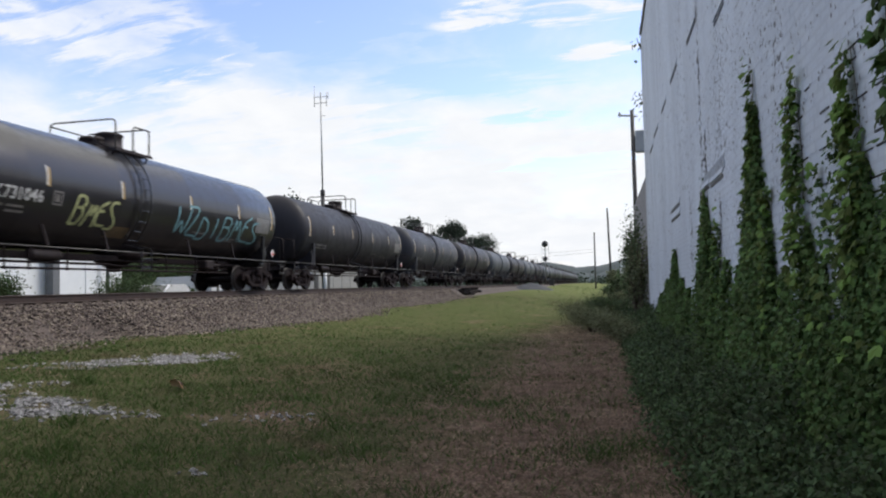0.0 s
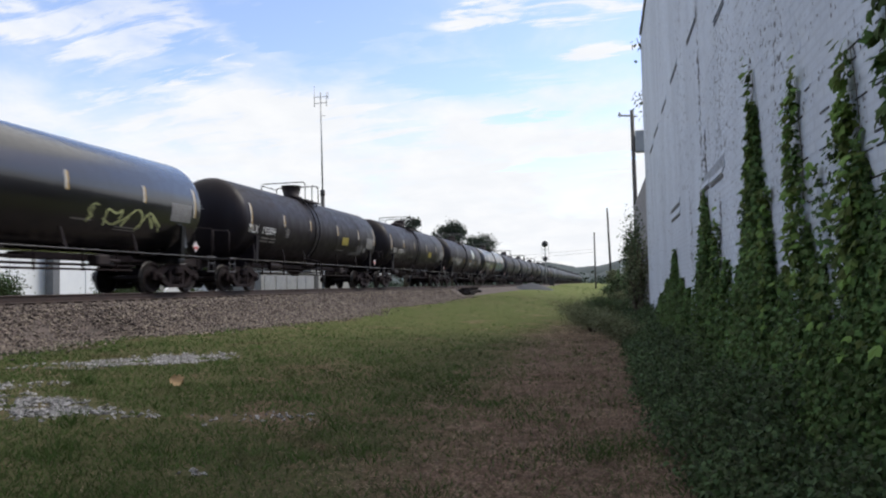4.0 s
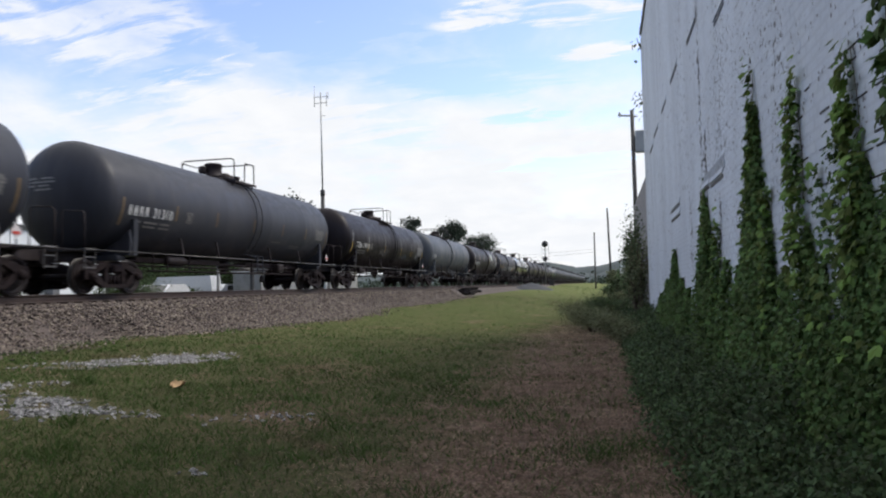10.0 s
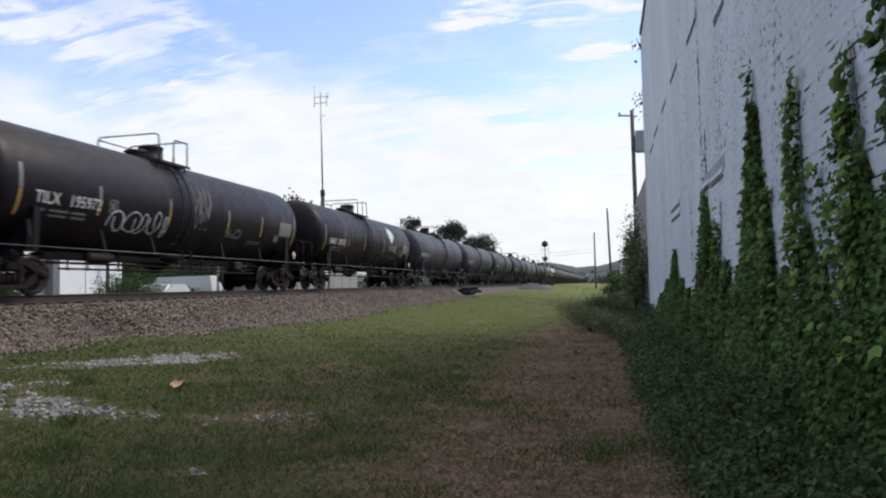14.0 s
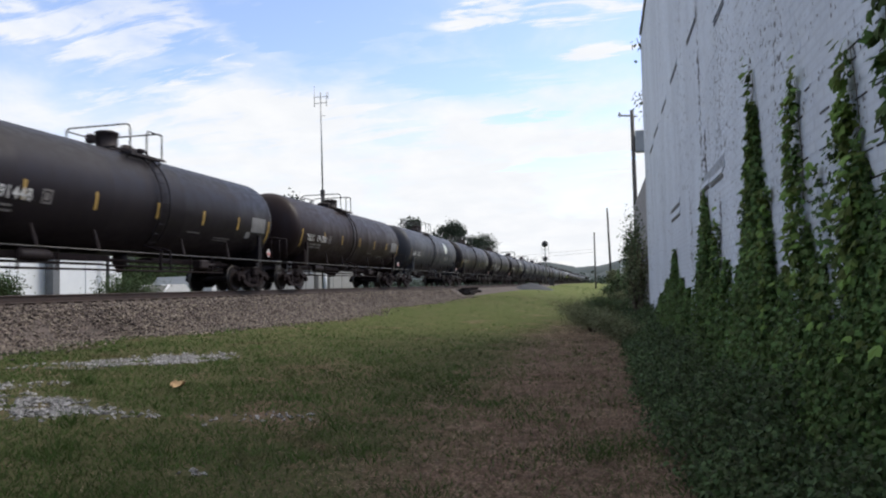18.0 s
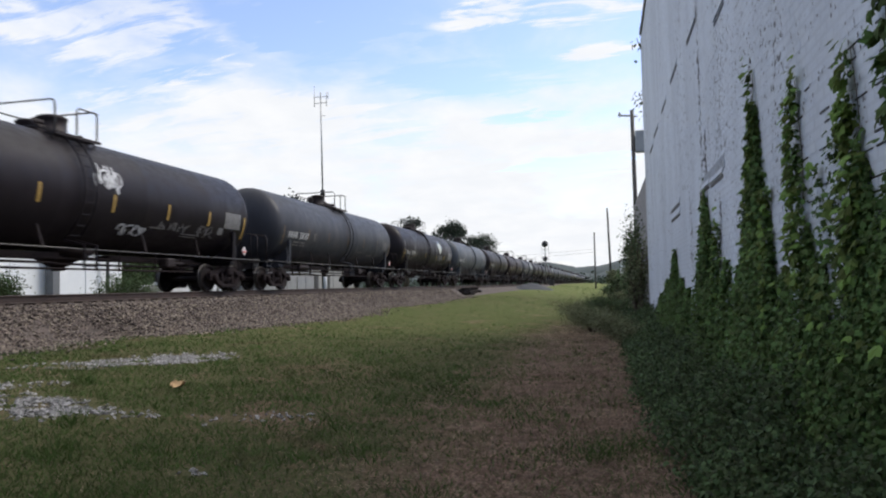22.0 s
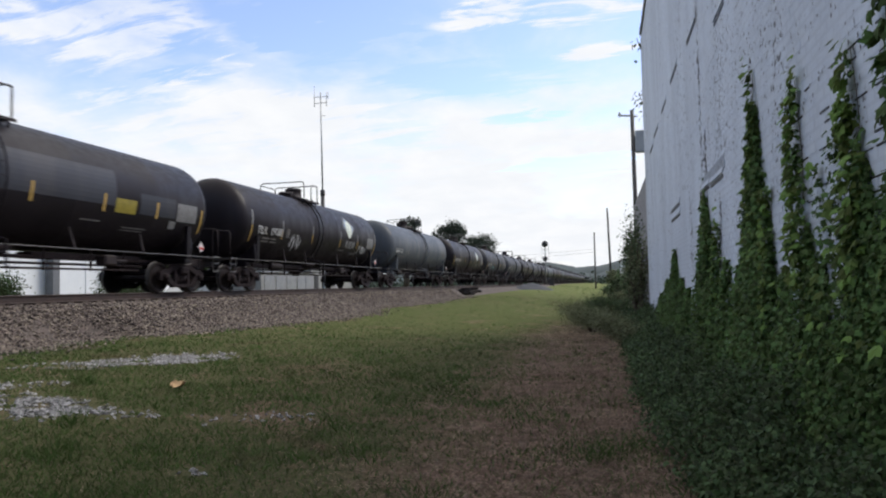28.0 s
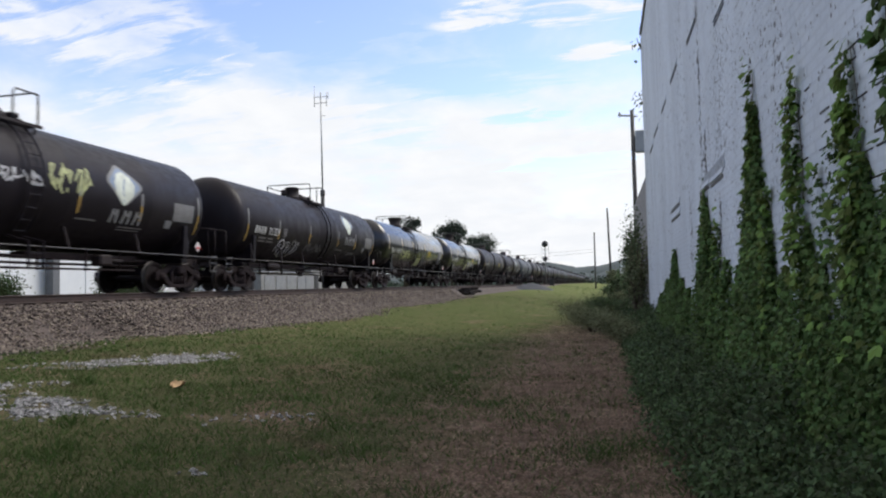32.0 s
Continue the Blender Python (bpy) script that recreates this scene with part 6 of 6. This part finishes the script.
tagged(new("gravel_mound", soup("gravel_mound", mv, np.stack([ix, ix + 1, ix + 41, ix + 40], -1).reshape(-1, 4), M_MOUND)), label="low mound of grey gravel beside the railway", category="gravel mound")


# ---- loose stones, grass and litter ----
def stones(pos, size, flat=0.7):
    n = len(pos)
    base = np.array([(1, 0, 0), (-1, 0, 0), (0, 1, 0), (0, -1, 0), (0, 0, 1), (0, 0, -1), (0.7, 0.6, 0.5), (-0.6, -0.7, 0.4)])
    tri = np.array([(0, 6, 4), (0, 2, 6), (6, 2, 4), (2, 1, 4), (1, 7, 4), (1, 3, 7), (7, 3, 4), (3, 0, 4), (2, 0, 5), (1, 2, 5), (3, 1, 5), (0, 3, 5)])
    sh = base[None] * rng.uniform(0.6, 1.2, (n, 8, 1)) * np.array([1.0, 0.85, flat])
    a = rng.uniform(0, 6.28, n)
    c, s = np.cos(a)[:, None], np.sin(a)[:, None]
    tilt = rng.normal(0, 0.4, (n, 1))
    x = sh[:, :, 0] * c - sh[:, :, 1] * s
    y = sh[:, :, 0] * s + sh[:, :, 1] * c
    v = np.stack([x, y, sh[:, :, 2] + x * tilt], -1) * np.asarray(size).reshape(-1, 1, 1) + pos[:, None, :]
    return v.reshape(-1, 3), (tri[None] + (np.arange(n) * 8)[:, None, None]).reshape(-1, 3)


n_ = 84000
y_ = 3.0 + 52 * rng.uniform(0, 1, n_) ** 1.5
t_ = toe_x(y_)
x_ = t_ + 0.25 - (t_ + 0.25 - (RAIL_X + 1.0)) * rng.uniform(0, 1, n_)
edge_ = rng.uniform(0, 1, n_) < 0.06
x_ = np.where(edge_, t_ + np.abs(rng.normal(0, 0.5, n_)), x_)
z_ = np.maximum(ballast_z(x_, y_), ground_z(x_, y_)) + 0.008
v_, f_ = stones(np.stack([x_, y_, z_], 1), rng.uniform(0.024, 0.058, n_))
tagged(new("ballast_stones", soup("ballast_stones", v_, f_, M_STONE)), label="loose brown and grey crushed ballast stones", category="ballast", kind="stuff")


def scatter(cx, cy, rx, ry, turn, n):
    a, r = rng.uniform(0, 6.28, n), np.sqrt(rng.uniform(0, 1, n)) * (0.75 + 0.25 * np.sin(rng.uniform(0, 6.28, n) * 3))
    u, w = r * np.cos(a) * rx, r * np.sin(a) * ry
    c, s = math.cos(turn), math.sin(turn)
    return cx + u * c - w * s, cy + u * s + w * c


gx_, gy_ = [], []
for row in ((-7.3, 10.3, 1.6, 0.8, 1.2, 3000), (-6.9, 10.6, 1.0, 0.55, 1.2, 1700), (-8.2, 9.2, 0.8, 0.4, 1.0, 260), (-6.2, 6.4, 1.1, 0.55, -0.4, 1900), (-5.3, 6.35, 0.8, 0.35, 0.0, 560), (-5.75, 6.5, 0.6, 0.4, -0.3, 300), (-7.4, 7.2, 0.9, 0.5, 0.6, 700), (-3.7, 6.6, 0.6, 0.4, 0.4, 60), (-3.3, 6.9, 0.4, 0.25, 0.0, 30), (-3.05, 4.72, 0.13, 0.1, 0.2, 60), (-3.1, 5.8, 0.3, 0.2, 0.2, 20), (-11.1, 11.3, 1.3, 0.5, 1.4, 900)):
    a_, b_ = scatter(*row)
    gx_.append(a_), gy_.append(b_)
gx_, gy_ = np.concatenate(gx_), np.concatenate(gy_)
ragged = wave(gx_, gy_, 4.3, 0.6) + 0.6 * wave(gx_, gy_, 11.0, 2.2) + rng.normal(0, 0.25, len(gx_)) > 0.0
gx_, gy_ = gx_[ragged], gy_[ragged]
v_, f_ = stones(np.stack([gx_, gy_, ground_z(gx_, gy_) + 0.006], 1), rng.uniform(0.012, 0.036, len(gx_)), 0.6)
tagged(new("limestone_gravel", soup("limestone_gravel", v_, f_, M_CONC)), label="pale limestone gravel patches in the grass", category="gravel", kind="stuff")
gravel_at = np.stack([gx_, gy_], 1)

n_ = 520000
y_ = np.where(rng.uniform(0, 1, n_) < 0.1, rng.uniform(40, 150, n_), 0.7 + 58 * rng.uniform(0.13, 1, n_) ** 2.3)
y_[:90000] = 1.5 - 9.5 * rng.uniform(0, 1, 90000) ** 1.7
half_ = np.maximum(0.75 * y_ + 1.2, 8.0 * (y_ < 1.6))
x_ = np.where(y_ < 6, 0.85, 0.45) - rng.uniform(0, 1, n_) * np.minimum(half_ + 0.3 * np.maximum(y_, 0) + 1.5, 11.5)
worn = wave(x_, y_, 1.1, 3.0) + 0.7 * wave(x_, y_, 2.9, 1.0)
keep = (x_ > toe_x(y_) - 0.25 * rng.uniform(0, 1, n_)) & (rng.uniform(0, 1, n_) < np.clip(np.interp(x_ + 0.7 * wave(x_, y_, 0.8, 5.0), [-3.4, -2.2, -1.2, 0.5], [1.0, 0.85, 0.34, 0.26]) + 0.42 * worn, 0.06, 1.0))
cells = set(map(tuple, np.floor(gravel_at / 0.14).astype(int)))
inside = np.array([(int(a), int(b)) in cells for a, b in zip(np.floor(x_ / 0.14), np.floor(y_ / 0.14))])
keep &= rng.uniform(0, 1, n_) < np.interp(y_, [8, 14, 24], [1.0, 0.40, 0.04])
keep &= ~(inside & (rng.uniform(0, 1, n_) < 0.93))
x_, y_ = x_[keep], y_[keep]
n_ = len(x_)
tuft_ = np.clip(wave(x_, y_, 2.3, 4.0) + 0.8 * wave(x_, y_, 6.1, 2.0) - 0.55, 0, 1)
h_ = (1 + 2.8 * tuft_) * rng.uniform(0.018, 0.072, n_) * np.interp(y_, [2, 8, 20, 60, 150], [0.8, 1.0, 0.45, 0.6, 1.0]) * (1 + 0.5 * np.clip(wave(x_, y_, 1.7), 0, 1))
w_ = rng.uniform(0.0016, 0.0040, n_) * np.interp(y_, [2, 8, 20, 60, 150], [1, 1.8, 4.5, 12, 40])
a_ = rng.uniform(0, 6.28, n_)
lean = rng.normal(0, 0.75, (n_, 2)) * np.interp(y_, [4, 25], [1.0, 2.0])[:, None] * h_[:, None]
z_ = ground_z(x_, y_) - 0.004
p0 = np.stack([x_ - np.cos(a_) * w_, y_ - np.sin(a_) * w_, z_], 1)
p1 = np.stack([x_ + np.cos(a_) * w_, y_ + np.sin(a_) * w_, z_], 1)
p2 = np.stack([x_ + lean[:, 0], y_ + lean[:, 1], z_ + h_], 1)
v_ = np.stack([p0, p1, p2], 1).reshape(-1, 3)
tagged(new("lawn_grass", soup("lawn_grass", v_, np.arange(3 * n_).reshape(-1, 3), M_GRASS)), label="short uneven green and straw lawn grass", category="grass", kind="stuff")

# dead straw lying on the worn strip and among the grass
n_ = 110000
y_ = 2.0 + 22 * rng.uniform(0, 1, n_) ** 2.0
x_ = 0.85 - np.abs(rng.normal(0, 1.6, n_))
x_ = np.where(rng.uniform(0, 1, n_) < 0.08, rng.uniform(-9, 0, n_), x_)
a_, l_ = rng.uniform(0, 6.28, n_), rng.uniform(0.02, 0.07, n_)
w_ = rng.uniform(0.001, 0.0025, n_) * np.interp(y_, [2, 8, 24], [1, 1.8, 4.5])
z_ = ground_z(x_, y_) + rng.uniform(0.002, 0.012, n_)
c_, s_ = np.cos(a_), np.sin(a_)
v_ = np.stack([np.stack([x_ - s_ * w_, y_ + c_ * w_, z_], 1), np.stack([x_ + s_ * w_, y_ - c_ * w_, z_], 1), np.stack([x_ + c_ * l_, y_ + s_ * l_, z_ + rng.uniform(0.0, 0.02, n_)], 1)], 1).reshape(-1, 3)
tagged(new("dry_thatch", soup("dry_thatch", v_, np.arange(3 * n_).reshape(-1, 3), M_THATCH)), label="dead straw and thatch on the worn strip", category="straw", kind="stuff")

n_ = 3200
y_ = 2.4 + 16 * rng.uniform(0, 1, n_) ** 1.7
x_ = 0.5 - np.abs(rng.normal(0, 1.1, n_))
x_ = np.where(rng.uniform(0, 1, n_) < 0.2, rng.uniform(-7, 0, n_), x_)
p_ = np.stack([x_, y_, ground_z(x_, y_) + 0.012], 1)
v_, f_ = leaf_cloud(p_, np.array([0, 0, 1.0]), rng.uniform(0.02, 0.055, n_), 0.0, 0.35, False)
tagged(new("leaf_litter", soup("leaf_litter", v_, f_, M_DEAD)), label="brown dead leaves and clippings on worn soil", category="leaf litter", kind="stuff")

# the large dry leaf that the wind turns over
M_TAN = material("dry_leaf_pale", (0.50, 0.33, 0.17), 0.7, vary=0.25, scale=9)
M_RUST = material("dry_leaf_dark", (0.075, 0.03, 0.018), 0.7, vary=0.3, scale=9)
LEAF_AT = (-5.3, 7.9, 0.25)
big_leaf = thing("fallen_leaf", None, None, pose(*LEAF_AT), label="large curled dry leaf, pale above and rusty below", category="leaf")
for nm, mt, off in (("upper_face", M_TAN, 0.004), ("under_face", M_RUST, -0.004)):
    vs, fs = [], []
    for i in range(9):
        s = i / 8 * 2 - 1
        w = 0.075 * (1 - s * s) ** 0.5 + 0.012 + 0.02 * math.sin(i * 2.2)
        for j in (-1, -0.4, 0.4, 1):
            vs.append((s * 0.105, 0.8 * j * w, off + 0.05 * abs(j) ** 2 * 0.5 + 0.035 * s * s + 0.006 * math.sin(i * 3 + j * 4)))
    for i in range(8):
        fs += [(i * 4 + j, i * 4 + j + 4, i * 4 + j + 5, i * 4 + j + 1) for j in range(3)]
    part(nm, Geo().add(vs, fs, True), mt, big_leaf)

# ties: the stretch nearest the camera piece by piece, the rest in one mesh
TIE = Geo().box((0, 0, 0), (2.6, 0.23, 0.18), 0.015).mesh("tie", M_TIE)
for i in range(150):
    part("tie", TIE, None, track).matrix_basis = pose(RAIL_X + 0.02 * math.sin(i * 2.7), -2 + i * 0.5, TIE_Z - 0.085, 0, 0, 0.6 * math.sin(i * 1.9))
g = Geo()
for i in range(900):
    g.box((RAIL_X, 73 + i * 0.55, TIE_Z - 0.085), (2.6, 0.23, 0.18))
tagged(part("tie_row", g, M_TIE, track), kind="stuff")


# ---- movement ----
def train_y(t):
    """Way of the train along the track: it gathers speed slowly."""
    return 17.84 + 15.7373 * t + 0.0350316 * t * t - 0.0003133 * t ** 3


def motions():
    times = [i * 1.0 for i in range(33)]
    for car, back in train:
        walk(car, [(t, pose(RAIL_X, train_y(t) - back, RAIL_Z)) for t in times])
    x, y, z = LEAF_AT
    walk(big_leaf, [(0.0, pose(x, y, z + 0.05, 128, 10, -12)), (2.6, pose(x, y, z + 0.05, 126, 12, -12)), (3.0, pose(x + 0.01, y, z + 0.05, 100, 18, -8)), (3.4, pose(x, y, z + 0.04, 140, 6, -14)),
                    (3.9, pose(x, y, z + 0.06, 80, 10, -10)), (4.3, pose(x, y, z + 0.04, 20, 4, -10)), (4.8, pose(x, y, z, 26, 0, -12)), (32.0, pose(x, y, z, 26, 0, -12))])
    turns = [(i / 30.0, pose(0, 0, 0, -math.degrees(train_y(i / 30.0) / 0.457))) for i in range(32 * 30 + 1)]
    walk(wheelsets[0], turns)
    rolling = wheelsets[0].animation_data
    for w in wheelsets[1:]:
        w.rotation_mode = "QUATERNION"
        keys = w.animation_data_create()
        keys.action = rolling.action
        keys.action_slot = rolling.action_slot


motions()
